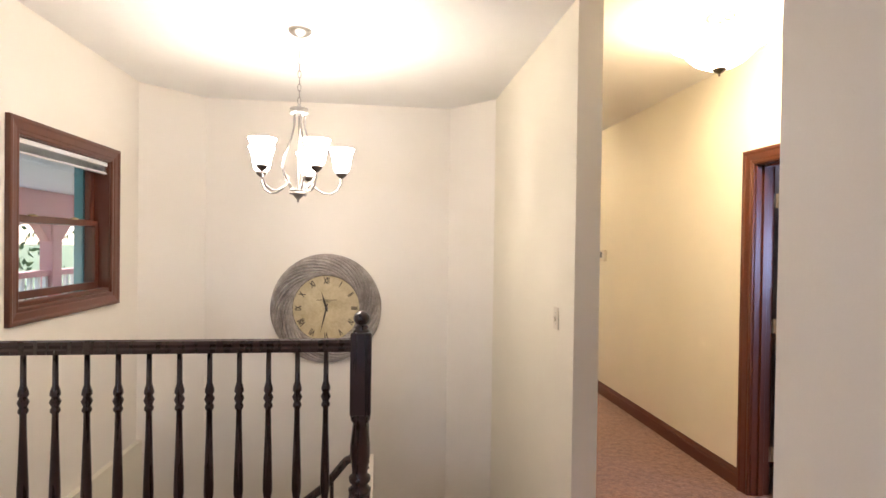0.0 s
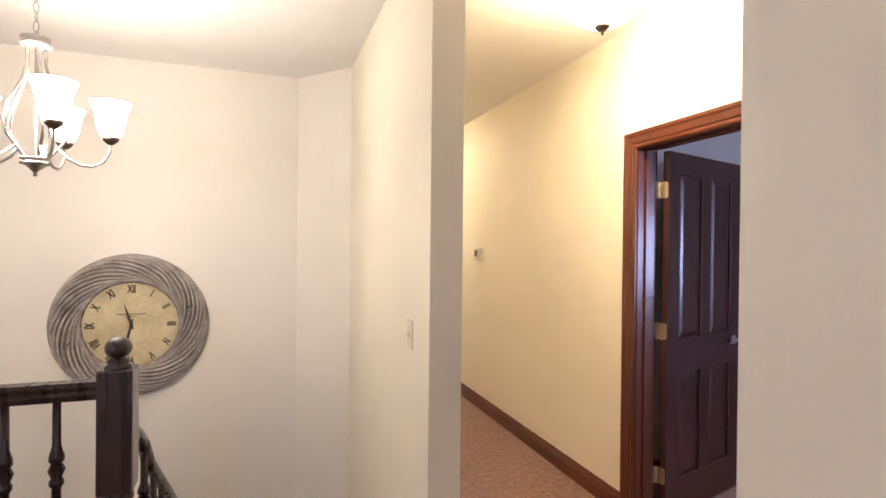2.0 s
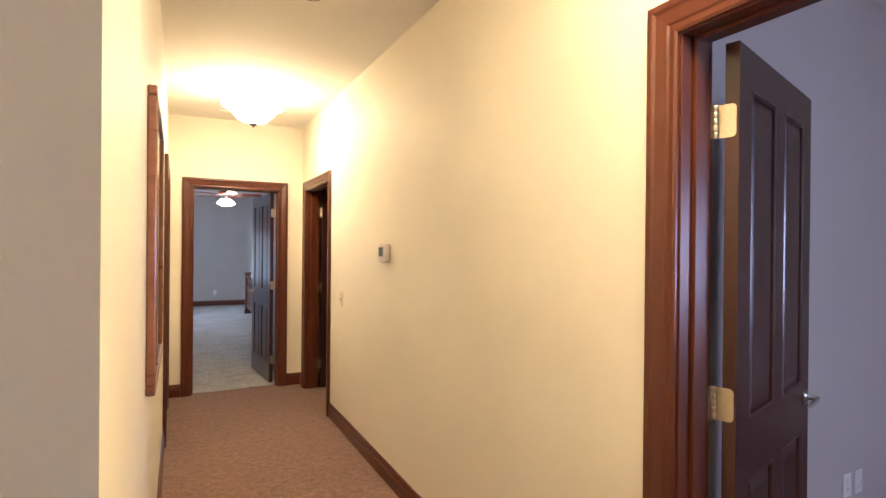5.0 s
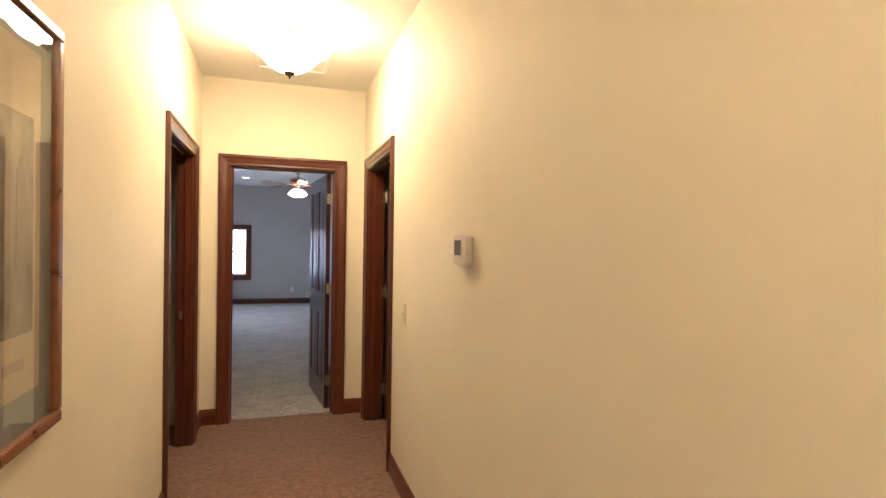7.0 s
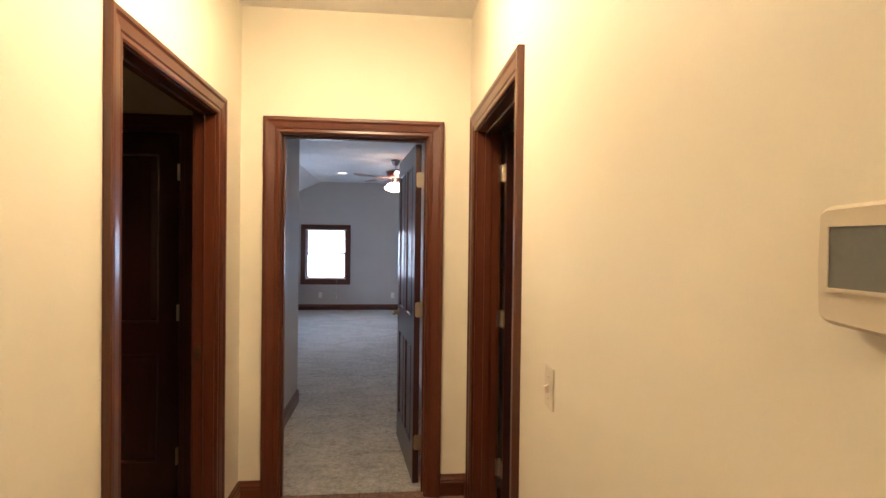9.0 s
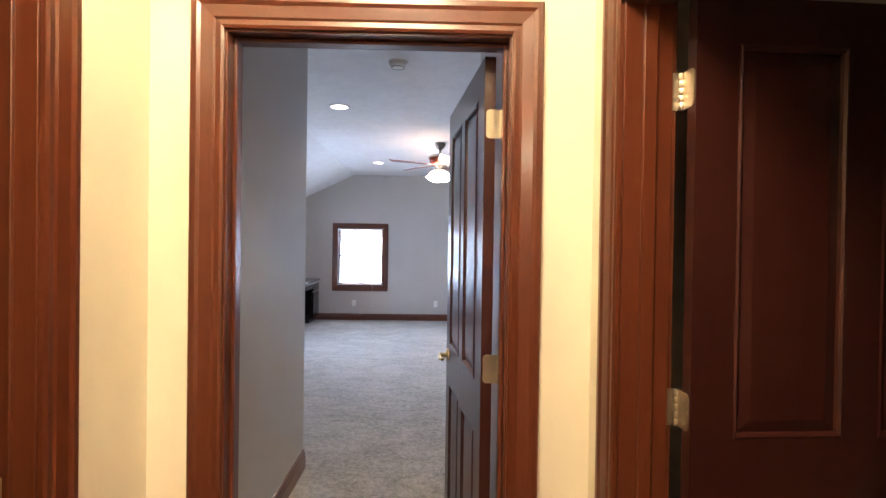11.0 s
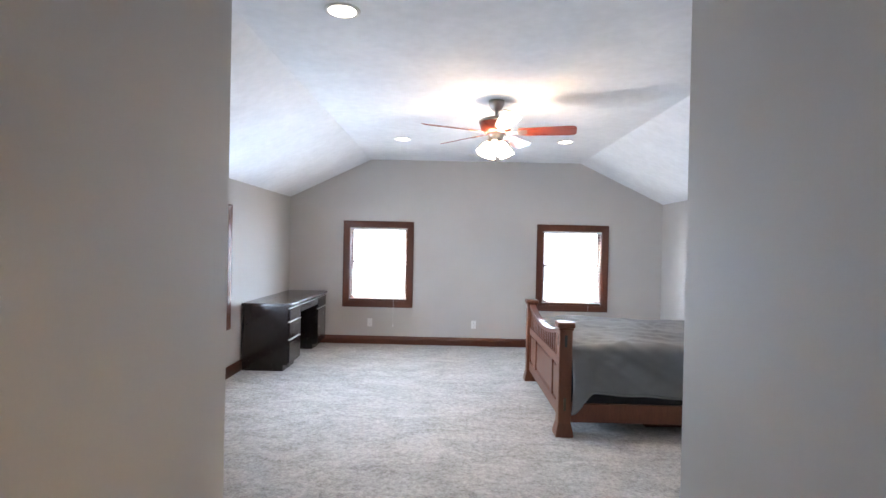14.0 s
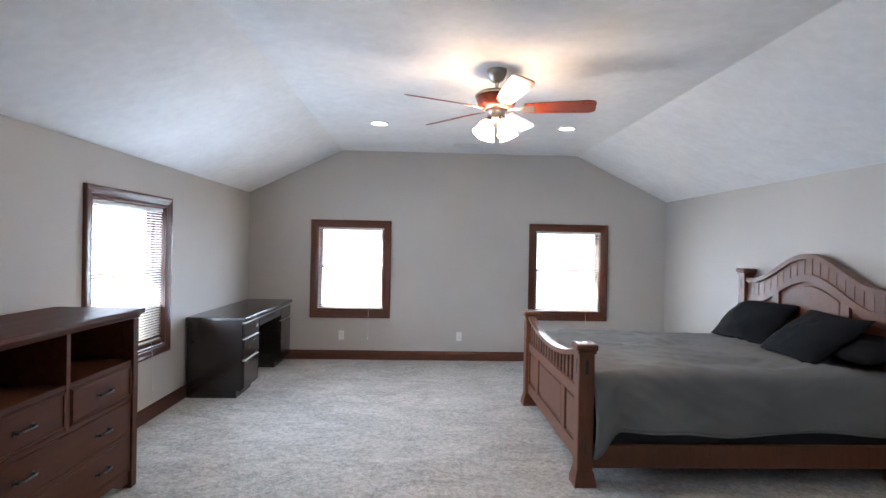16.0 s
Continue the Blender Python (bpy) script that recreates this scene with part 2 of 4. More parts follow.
def tube(points, r, n=10, bm=None, closed=False):
    """A round rod along a line; r may be one radius or one for each point."""
    bm = bm or bmesh.new()
    pts = [Vector(p) for p in points]
    rad = r if isinstance(r, (list, tuple)) else [r] * len(pts)
    rings = []
    for i, p in enumerate(pts):
        if closed:
            d = pts[(i + 1) % len(pts)] - pts[i - 1]
        else:
            d = pts[min(i + 1, len(pts) - 1)] - pts[max(i - 1, 0)]
        q = d.to_track_quat("Z", "Y")
        rings.append([bm.verts.new(p + q @ Vector((rad[i] * math.cos(2 * math.pi * k / n), rad[i] * math.sin(2 * math.pi * k / n), 0))) for k in range(n)])
    pairs = list(zip(rings, rings[1:])) + ([(rings[-1], rings[0])] if closed else [])
    for a, b in pairs:
        for k in range(n):
            bm.faces.new((a[k], a[(k + 1) % n], b[(k + 1) % n], b[k]))
    if not closed:
        bm.faces.new(rings[0][::-1])
        bm.faces.new(rings[-1])
    bmesh.ops.recalc_face_normals(bm, faces=bm.faces)
    return bm


def prism(outline, y0, y1, bm=None, bevel=0.0):
    """A flat outline of (x, z), made y0 to y1 thick."""
    bm = bm or bmesh.new()
    a = [bm.verts.new((x, y0, z)) for x, z in outline]
    b = [bm.verts.new((x, y1, z)) for x, z in outline]
    bm.faces.new(a)
    bm.faces.new(b[::-1])
    for i in range(len(a)):
        j = (i + 1) % len(a)
        bm.faces.new((a[j], a[i], b[i], b[j]))
    bmesh.ops.recalc_face_normals(bm, faces=bm.faces)
    if bevel:
        bmesh.ops.bevel(bm, geom=list(bm.edges), offset=bevel, segments=1, affect="EDGES", profile=0.5)
    return bm


def wall_x(name, x0, x1, y0, y1, z0, z1, material, holes=(), label="painted plaster wall"):
    """A wall that runs along y, x0 to x1 thick, with holes (y0, y1, z0, z1)."""
    return wall(name, lambda a0, a1, b0, b1: ((x0, a0, b0), (x1, a1, b1)), y0, y1, z0, z1, material, holes, label)


def wall_y(name, y0, y1, x0, x1, z0, z1, material, holes=(), label="painted plaster wall"):
    return wall(name, lambda a0, a1, b0, b1: ((a0, y0, b0), (a1, y1, b1)), x0, x1, z0, z1, material, holes, label)


def wall(name, place, a0, a1, z0, z1, material, holes, label):
    holes = [(h[0] - 0.019, h[1] + 0.019, h[2] - (0.019 if h[2] > 0 else 0), h[3] + 0.019) for h in holes]
    bm = bmesh.new()
    cuts = sorted({a0, a1, *(h[0] for h in holes), *(h[1] for h in holes)})
    for p, q in zip(cuts, cuts[1:]):
        gaps = sorted((h[2], h[3]) for h in holes if h[0] <= p and h[1] >= q)
        at = z0
        for g0, g1 in gaps:
            if g0 > at:
                box(*place(p, q, at, g0), bm=bm)
            at = g1
        if at < z1:
            box(*place(p, q, at, z1), bm=bm)
    return tagged(part(name, bm, material), label, "wall", kind="structure")


CASING = [(0.0, 0.0), (0.0, 0.010), (0.008, 0.014), (0.022, 0.013), (0.028, 0.017), (0.060, 0.021), (0.070, 0.026), (0.084, 0.026), (0.088, 0.022), (0.088, 0.0)]


def casing(a0, a1, z0, z1, closed=False, scale=1.0):
    """Moulded trim round an opening, mitred, in a plane: x along the wall, -y proud of it."""
    bm = bmesh.new()
    corners = [(a0, z0, -1, 0 if not closed else -1), (a0, z1, -1, 1), (a1, z1, 1, 1), (a1, z0, 1, 0 if not closed else -1)]
    rings = [[bm.verts.new((x + u * scale * sx, -v, z + u * scale * sz)) for u, v in CASING] for x, z, sx, sz in corners]
    pairs = list(zip(rings, rings[1:])) + ([(rings[-1], rings[0])] if closed else [])
    for p, q in pairs:
        for k in range(len(CASING)):
            j = (k + 1) % len(CASING)
            bm.faces.new((p[k], p[j], q[j], q[k]))
    if not closed:
        bm.faces.new(rings[0])
        bm.faces.new(rings[-1][::-1])
    bmesh.ops.recalc_face_normals(bm, faces=bm.faces)
    return bm


BASE = [(0, 0), (0.016, 0), (0.016, 0.075), (0.012, 0.082), (0.014, 0.092), (0.007, 0.105), (0.004, 0.118), (0, 0.12)]


def baseboard(x, y, length, rz, material=TRIMH, label="cherry-stained moulded wooden baseboard"):
    """Moulded board along +x from (x, y), with its front to -y, turned by rz."""
    bm = bmesh.new()
    a = [bm.verts.new((0, -u, v)) for u, v in BASE]
    b = [bm.verts.new((length, -u, v)) for u, v in BASE]
    for k in range(len(BASE)):
        j = (k + 1) % len(BASE)
        bm.faces.new((a[k], a[j], b[j], b[k]))
    bm.faces.new(a)
    bm.faces.new(b[::-1])
    bmesh.ops.recalc_face_normals(bm, faces=bm.faces)
    ob = part("baseboard", bm, material, m=pose(x, y, 0.002, 0, 0, rz))
    return tagged(ob, label, "baseboard", kind="structure")


def door_panel(w, h):
    """A raised field in a frame: thick in the middle, thin at the rim, on both faces."""
    bm = bmesh.new()
    for s in (-1, 1):
        rings = [[bm.verts.new((x, s * d, z)) for x, z in ((i, i), (w - i, i), (w - i, h - i), (i, h - i))] for i, d in ((0, 0.006), (0.012, 0.006), (0.040, 0.014), (0.044, 0.015))]
        for p, q in zip(rings, rings[1:]):
            for k in range(4):
                bm.faces.new((p[k], p[(k + 1) % 4], q[(k + 1) % 4], q[k]))
        bm.faces.new(rings[-1])
    bmesh.ops.recalc_face_normals(bm, faces=bm.faces)
    return bm


def bead(w, h, t=0.0175):
    """A small moulding round a panel on both faces."""
    bm = bmesh.new()
    for s in (-1, 1):
        prof = [(0, t), (0.006, t + 0.003), (0.012, t - 0.002), (0.014, 0.006)]
        rings = [[bm.verts.new((x, s * d, z)) for x, z in ((i, i), (w - i, i), (w - i, h - i), (i, h - i))] for i, d in prof]
        for p, q in zip(rings, rings[1:]):
            for k in range(4):
                bm.faces.new((p[k], p[(k + 1) % 4], q[(k + 1) % 4], q[k]))
    bmesh.ops.recalc_face_normals(bm, faces=bm.faces)
    return bm


def lever(parent, x, z, side, material, toward=-1):
    bm = lathe([(0.0, 0), (0.028, 0), (0.027, 0.006), (0.018, 0.010), (0.010, 0.014), (0.010, 0.045), (0.0, 0.046)], 18)
    tube([(0, 0, 0.042), (toward * 0.02, 0, 0.045), (toward * 0.06, 0.004, 0.046), (toward * 0.10, -0.002, 0.043), (toward * 0.115, -0.008, 0.036)], [0.009, 0.009, 0.008, 0.007, 0.004], 10, bm)
    m = Matrix.Translation((x, side * 0.0175, z)) @ pose(0, 0, 0, -90 * side)
    return part("door_handle", bm, material, parent, "curved lever handle on a round rose", m, True)


GAP = 0.021


def hinge_plate(t, side, x0, x1):
    """A plate on the door's edge with two round corners and three screws, reaching out to the pin."""
    b = bmesh.new()
    ends = [(side * (t + GAP), -0.045), (side * (t + GAP), 0.045)]
    inner = -side * (t - 0.006)
    for sz in (1, -1):
        ends += [(inner + side * 0.012 * (1 - math.sin(a)), sz * (0.033 + 0.012 * math.cos(a))) for a in ([math.pi / 8 * k for k in range(5)] if sz > 0 else [math.pi / 8 * k for k in range(4, -1, -1)])]
    lo = [b.verts.new((x0, y, z)) for y, z in ends]
    hi = [b.verts.new((x1, y, z)) for y, z in ends]
    b.faces.new(lo), b.faces.new(hi[::-1])
    for k in range(len(ends)):
        j = (k + 1) % len(ends)
        b.faces.new((lo[k], lo[j], hi[j], hi[k]))
    bmesh.ops.recalc_face_normals(b, faces=b.faces)
    for y, z in ((0.004, 0.03), (-0.006, 0.0), (0.004, -0.03)):
        tube([(x0 - 0.0006, side * y, z), (x1 + 0.0006, side * y, z)], 0.004, 8, b)
    return b


def leaf(parent, w, h, m, metal, side=1, material=LEAF, hinge_metal=None, swing=90):
    """A four-panel door on its hinge line, running along +x."""
    t, st, top, mid, low = 0.0175, 0.105, 0.11, 0.17, 0.20
    midz, ph_low = 0.80, 0.80 - 0.20
    cols = [(st, w / 2 - 0.045), (w / 2 + 0.045, w - st)]
    rows = [(low, midz), (midz + mid, h - top)]
    bm = bmesh.new()
    specs = [((0, -t, 0), (st, t, h)), ((w - st, -t, 0), (w, t, h)), ((st, -t, 0), (w - st, t, low)), ((st, -t, midz), (w - st, t, midz + mid)), ((st, -t, h - top), (w - st, t, h))]
    specs += [((cols[0][1], -t, a), (cols[1][0], t, b)) for a, b in rows]
    for lo, hi in specs:
        box(lo, hi, 0, bm)
    ob = part("door_leaf", bm, material, parent, "dark cherry-stained four-panel door leaf, standing open", m)
    for a, b in cols:
        for c, d in rows:
            part("panel", door_panel(b - a, d - c), material, ob, m=Matrix.Translation((a, 0, c)))
            part("panel_moulding", bead(b - a, d - c), material, ob, m=Matrix.Translation((a, 0, c)))
    if metal:
        for s in (-1, 1):
            lever(ob, w - 0.065, 0.92, s, metal)
    hg = hinge_metal or HINGE
    spin = Matrix.Translation((-0.004, side * (t + GAP), 0)) @ pose(0, 0, 0, 0, 0, -swing) @ Matrix.Translation((0.004, -side * (t + GAP), 0))
    for z in (0.24, 1.03, 1.80):
        h_ = part("hinge", hinge_plate(t, side, -0.0018, 0.0006), hg, ob, "brass butt hinge with rounded corners", m=Matrix.Translation((0, 0, z)))
        part("jamb_plate", hinge_plate(t, side, -0.0075, -0.0050), NICKEL, h_, m=spin)
        for k in range(5):
            part("knuckle", lathe([(0.0, 0), (0.0062, 0), (0.0068, 0.001), (0.0068, 0.0165), (0.0062, 0.0175), (0, 0.0175)], 12, at=(-0.004, side * (t + GAP), -0.045 + 0.018 * k)), hg, h_, smooth=True)
    return ob


def doorway(name, label, w, h, depth, m, both=True):
    """Casing, jambs and stops round an opening that is w wide; the near face at y=0, the wall goes to y=depth."""
    d = thing(name, label, "doorway", kind="structure")
    d.matrix_basis = m
    j = 0.02
    part("casing", casing(-0.006, w + 0.006, 0, h + 0.006), TRIM, d)
    if both:
        part("casing", casing(-0.006, w + 0.006, 0, h + 0.006), TRIM, d, m=Matrix.Translation((w, depth, 0)) @ pose(0, 0, 0, 0, 0, 180))
    part("jamb", box((-j, 0.001, 0), (0, depth - 0.001, h), 0.001), TRIM, d)
    part("jamb", box((w, 0.001, 0), (w + j, depth - 0.001, h), 0.001), TRIM, d)
    part("head_jamb", box((-j, 0.001, h), (w + j, depth - 0.001, h + j), 0.001), TRIMH, d)
    for lo, hi in (((0, 0.045, 0), (0.011, depth - 0.042, h)), ((w - 0.011, 0.045, 0), (w, depth - 0.042, h)), ((0.011, 0.045, h - 0.011), (w - 0.011, depth - 0.042, h))):
        part("door_stop", box(lo, hi, 0.002), TRIM, d)
    return d

# ---- setting: shell ----
XL, XS, XR, YE, H = 1.138, 1.06, 2.40, 7.43, 2.715
WX, FY, KL, KR = -1.70, 15.555, -0.683, 4.734


def slab(name, lo, hi, material, label, category="floor"):
    return tagged(part(name, box(lo, hi), material), label, category, kind="structure")


slab("floor_landing", (-1.85, -3.1, -0.25), (XS + 0.03, 2.62, 0), HALLCARPET, "brown carpeted landing at the stairwell")
slab("floor_hall", (XS + 0.03, -3.1, -0.25), (6.2, 7.49, 0), HALLCARPET, "brown cut-pile carpet in the hall")
slab("floor_side_room", (-1.85, 5.2, -0.25), (XS + 0.03, 7.6, -0.002), HALLCARPET, "brown carpet in a dark side room")
slab("floor_bedroom", (-0.9, 7.49, -0.25), (4.95, 15.8, 0.004), ROOMCARPET, "grey cut-pile bedroom carpet with vacuum strokes")
slab("floor_below", (-1.85, 2.5, -2.9), (XS, 4.6, -2.7), HALLCARPET, "brown carpet below the stairs")

wall_x("wall_hall_right", XR, XR + 0.12, -3.1, 7.55, 0, H + 0.05, CREAM, [(1.946, 2.779, 0, 2.026), (6.339, 7.20, 0, 2.026)], "cream painted hall wall with two door openings")
wall_x("wall_hall_left", XS, XL, 2.265, 7.43, -2.7, H + 0.05, CREAM, [(6.166, 7.018, -0.03, 2.026)], "cream painted wall between hall and stairwell")
wall_x("wall_landing", XS, XL, -3.1, 0.99, 0, H + 0.05, WHITE, (), "off-white painted wall beside the landing")
wall_y("wall_hall_end", YE, YE + 0.12, XS, XR, 0, H + 0.05, CREAM, [(1.354, 2.154, 0, 2.026)], "cream painted wall at the hall's end")
wall_x("wall_window", WX - 0.16, WX, -3.1, 4.12, -2.7, H + 0.05, WHITE, [(2.744, 3.636, 1.169, 2.04)], "cream painted stairwell wall with a window")
wall_y("wall_clock", 4.42, 4.56, -1.36, 0.76, -2.7, H + 0.05, WHITE, (), "cream painted stairwell wall behind the clock")
for nm, pts in (("wall_bay_left", ((-1.70, 4.05), (-1.33, 4.42), (-1.36, 4.56), (-1.86, 4.12))), ("wall_bay_right", ((0.73, 4.42), (1.06, 4.06), (1.08, 4.30), (0.76, 4.56)))):
    b = bmesh.new()
    lo = [b.verts.new((x, y, -2.7)) for x, y in pts]
    hi = [b.verts.new((x, y, H + 0.05)) for x, y in pts]
    b.faces.new(lo), b.faces.new(hi[::-1])
    for k in range(4):
        b.faces.new((lo[k], lo[(k + 1) % 4], hi[(k + 1) % 4], hi[k]))
    bmesh.ops.recalc_face_normals(b, faces=b.faces)
    tagged(part(nm, b, WHITE), "cream painted slanting corner wall of the stairwell", "wall", kind="structure")
slab("wall_ledge", (WX, 2.64, -2.7), (WX + 0.04, 4.05, -0.01), CREAM, "cream painted ledge along the stairwell wall", "ledge")
wall_y("wall_behind", -3.26, -3.1, -1.86, 6.2, 0, H + 0.05, WHITE, [(-1.0, -0.1, 0.9, 2.1)])
wall_y("wall_stair_near", 2.50, 2.60, WX, XS, -2.7, -0.25, WHITE)
slab("ceiling", (-1.9, -3.1, H), (XR + 0.12, 7.5, H + 0.12), CEIL, "off-white painted ceiling of hall and stairwell", "ceiling")

# first side room: grey walls, a sloping ceiling and a window out of sight
wall_y("wall_room_back", 3.19, 3.31, XR + 0.12, 6.2, 0, 2.8, GREY)
wall_x("wall_room_far", 6.0, 6.15, -3.1, 3.31, 0, 2.8, GREY, [(-1.6, -0.3, 0.85, 2.1)])
b = prism([(XR + 0.12, 2.69), (4.45, 2.69), (6.1, 1.88), (6.1, 2.05), (4.45, 2.85), (XR + 0.12, 2.85)], -3.1, 3.2)
tagged(part("ceiling_side_room", b, CEIL), "white sloping ceiling of the side room", "ceiling", kind="structure")
baseboard(XR + 0.12, 3.19, 3.4, 0)

# second side room, right of the hall's end
wall_y("wall_bath_near", 5.3, 5.4, XR + 0.12, 4.4, 0, 2.75, GREY)
wall_y("wall_bath_far", 7.75, 7.85, XR + 0.12, 4.4, 0, 2.75, GREY)
wall_x("wall_bath_side", 4.3, 4.4, 5.3, 7.85, 0, 2.75, GREY)
slab("ceiling_bath", (XR + 0.12, 5.3, 2.68), (4.4, 7.85, 2.78), CEIL, "white ceiling", "ceiling")
slab("floor_bath", (XR + 0.13, 7.49, -0.25), (4.4, 7.85, -0.002), HALLCARPET, "brown carpet")

# dark side room, left of the hall's end
wall_y("wall_dark_far", 7.49, 7.60, -1.86, XS, 0, 2.75, CREAM, [(0.06, 0.80, 0, 2.026)])
wall_y("wall_dark_near", 5.2, 5.3, -1.86, XS, 0, 2.75, CREAM)
wall_x("wall_dark_side", -1.86, -1.76, 5.2, 7.6, 0, 2.75, CREAM)
slab("ceiling_dark", (-1.86, 5.2, 2.69), (XS, 7.6, 2.8), CEIL, "white ceiling", "ceiling")
slab("wall_closet_back", (-0.1, 8.1, 0), (1.0, 8.2, 2.5), CREAM, "cream closet wall", "wall")

# bedroom
wall_x("wall_entry_left", 1.00, 1.143, 7.55, 9.23, 0, 2.75, GREY, (), "grey painted wall of the bedroom entry")
wall_x("wall_entry_right", 2.241, 2.38, 7.55, 9.31, 0, 2.75, GREY, (), "grey painted wall of the bedroom entry")
wall_y("wall_bedroom_near_left", 9.10, 9.23, KL - 0.15, 1.00, 0, 2.75, GREY)
wall_y("wall_bedroom_near_right", 9.18, 9.31, 2.38, KR + 0.15, 0, 2.75, GREY)
wall_x("wall_bedroom_left", KL - 0.16, KL, 9.10, FY, 0, 2.125, GREY, [(12.435, 13.41, 0.615, 1.755)], "grey painted knee wall with a window")
wall_x("wall_bedroom_right", KR, KR + 0.16, 9.10, FY, 0, 2.115, GREY, (), "grey painted knee wall behind the bed")
wall_y("wall_bedroom_far", FY, FY + 0.16, KL - 0.16, KR + 0.16, 0, 2.75, GREY, [(0.203, 1.04, 0.634, 1.701), (3.016, 3.866, 0.634, 1.701)], "grey painted gable wall with two windows")
b = prism([(KL - 0.16, 2.046), (KL, 2.125), (0.49, 2.69), (3.53, 2.69), (KR, 2.115), (KR + 0.16, 2.036), (KR + 0.16, 2.25), (3.53, 2.85), (0.49, 2.85), (KL - 0.16, 2.25)], 7.552, FY + 0.16)
tagged(part("ceiling_bedroom", b, KNOCK), "white textured ceiling with sloping sides", "ceiling", kind="structure")

# baseboards
baseboard(XR, 1.852 - 0.002, 4.9, -90)
baseboard(XR, 6.243, 6.243 - 2.875, -90)
baseboard(XR, YE, 7.43 - 7.296, -90)
b = bmesh.new()
lo = [b.verts.new((x, y, 0)) for x, y in ((XL - 0.02, 2.2651), (1.185, 2.2651), (XL - 0.004, 3.5))]
hi = [b.verts.new((v.co.x, v.co.y, H + 0.05)) for v in lo]
b.faces.new(lo), b.faces.new(hi[::-1])
for k in range(3):
    b.faces.new((lo[k], lo[(k + 1) % 3], hi[(k + 1) % 3], hi[k]))
bmesh.ops.recalc_face_normals(b, faces=b.faces)
tagged(part("wall_return", b, CREAM), "cream painted thickened end of the hall wall", "wall", kind="structure")
baseboard(XL, 3.5, 6.07 - 3.5, 90)
baseboard(XL, 7.112, 7.43 - 7.112, 90)
baseboard(XL, YE, 1.258 - XL, 0)
baseboard(2.25, YE, XR - 2.25, 0)
baseboard(KL, FY, KR - KL, 0)
baseboard(KL, 9.23, FY - 9.23, 90)
baseboard(KR, FY, FY - 9.31, -90)
baseboard(1.143, 7.55, 9.23 - 7.55, 90)
baseboard(2.241, 9.31, 9.31 - 7.55, -90)
baseboard(2.38, 9.31, -0.139, 0)

# ---- doors ----


def pivot(x, y, angle, side):
    return Matrix.Translation((x, y, 0.012)) @ pose(0, 0, 0, 0, 0, angle) @ Matrix.Translation((0.004, -side * (0.0175 + GAP), 0))


d = doorway("door_1", "cherry-stained doorway with its dark panelled door swung into a grey room", 0.833, 2.026, 0.12, pose(XR, 2.779, 0, 0, 0, -90))
leaf(d, 0.79, 2.01, pivot(0, 0.12 + GAP, 106, 1), NICKEL, swing=106)
d = doorway("door_2", "cherry-stained doorway with its dark panelled door standing open", 0.861, 2.026, 0.12, pose(XR, 7.20, 0, 0, 0, -90))
leaf(d, 0.85, 2.01, pivot(0, 0.12 + GAP, 93, 1), NICKEL, swing=93)
d = doorway("door_3", "cherry-stained bedroom doorway with its dark door swung inward", 0.80, 2.026, 0.12, pose(1.354, YE, 0))
leaf(d, 0.79, 2.01, pivot(0.80, 0.12 + GAP, 96, -1), BRASS, side=-1, swing=-84)
d = doorway("door_4", "cherry-stained doorway into a dark side room", 0.852, 2.026, 0.09, pose(XL, 6.166, 0, 0, 0, 90))
part("strike_plate", box((0.8395, 0.058, 0.89), (0.8415, 0.082, 0.95), 0.0008), BRASS, d, "small brass strike plate")
d = doorway("door_5", "dark panelled closet door, closed, in a cherry-stained frame", 0.74, 2.026, 0.11, pose(0.06, 7.49, 0), both=False)
leaf(d, 0.73, 2.01, Matrix.Translation((0.735, 0.022, 0.01)) @ pose(0, 0, 0, 0, 0, 180), NICKEL, side=1, swing=0)

# ---- windows ----


def window(name, label, w, h, depth, m, rail=0.52, blind=None):
    """A double-hung window; the room's face at y=0, the wall goes to y=depth."""
    o = thing(name, label, "window", kind="structure")
    o.matrix_basis = m
    part("casing", casing(-0.006, w + 0.006, -0.006, h + 0.006, True), TRIM, o)
    for lo, hi in (((-0.02, 0.001, -0.02), (0, depth, h + 0.02)), ((w, 0.001, -0.02), (w + 0.02, depth, h + 0.02)), ((0, 0.001, h), (w, depth, h + 0.02)), ((0, 0.001, -0.02), (w, depth, 0))):
        part("jamb", box(lo, hi), TRIM, o)
    part("sill", box((0, 0.0, 0), (w, 0.05, 0.022), 0.004), TRIMH, o)
    s = 0.042
    for z0, z1, y in ((0.022, rail * h + 0.018, 0.085), (rail * h - 0.018, h, 0.115)):
        sash = part("sash", boxes(((0.002, y - 0.016, z0), (s, y + 0.016, z1)), ((w - s, y - 0.016, z0), (w - 0.002, y + 0.016, z1)), ((s, y - 0.016, z0), (w - s, y + 0.016, z0 + s)), ((s, y - 0.016, z1 - s * 0.8), (w - s, y + 0.016, z1))), TRIM, o)
        g = part("pane", box((s, y - 0.002, z0 + s), (w - s, y + 0.002, z1 - s * 0.8)), GLASS, sash)
        g.visible_shadow = False
    for x in (w * 0.28, w * 0.72):
        part("sash_lock", lathe([(0.0, 0), (0.022, 0), (0.022, 0.008), (0.010, 0.014), (0.0, 0.015)], 12), BRASS, o, m=Matrix.Translation((x, 0.085, rail * h + 0.018)))
    return o


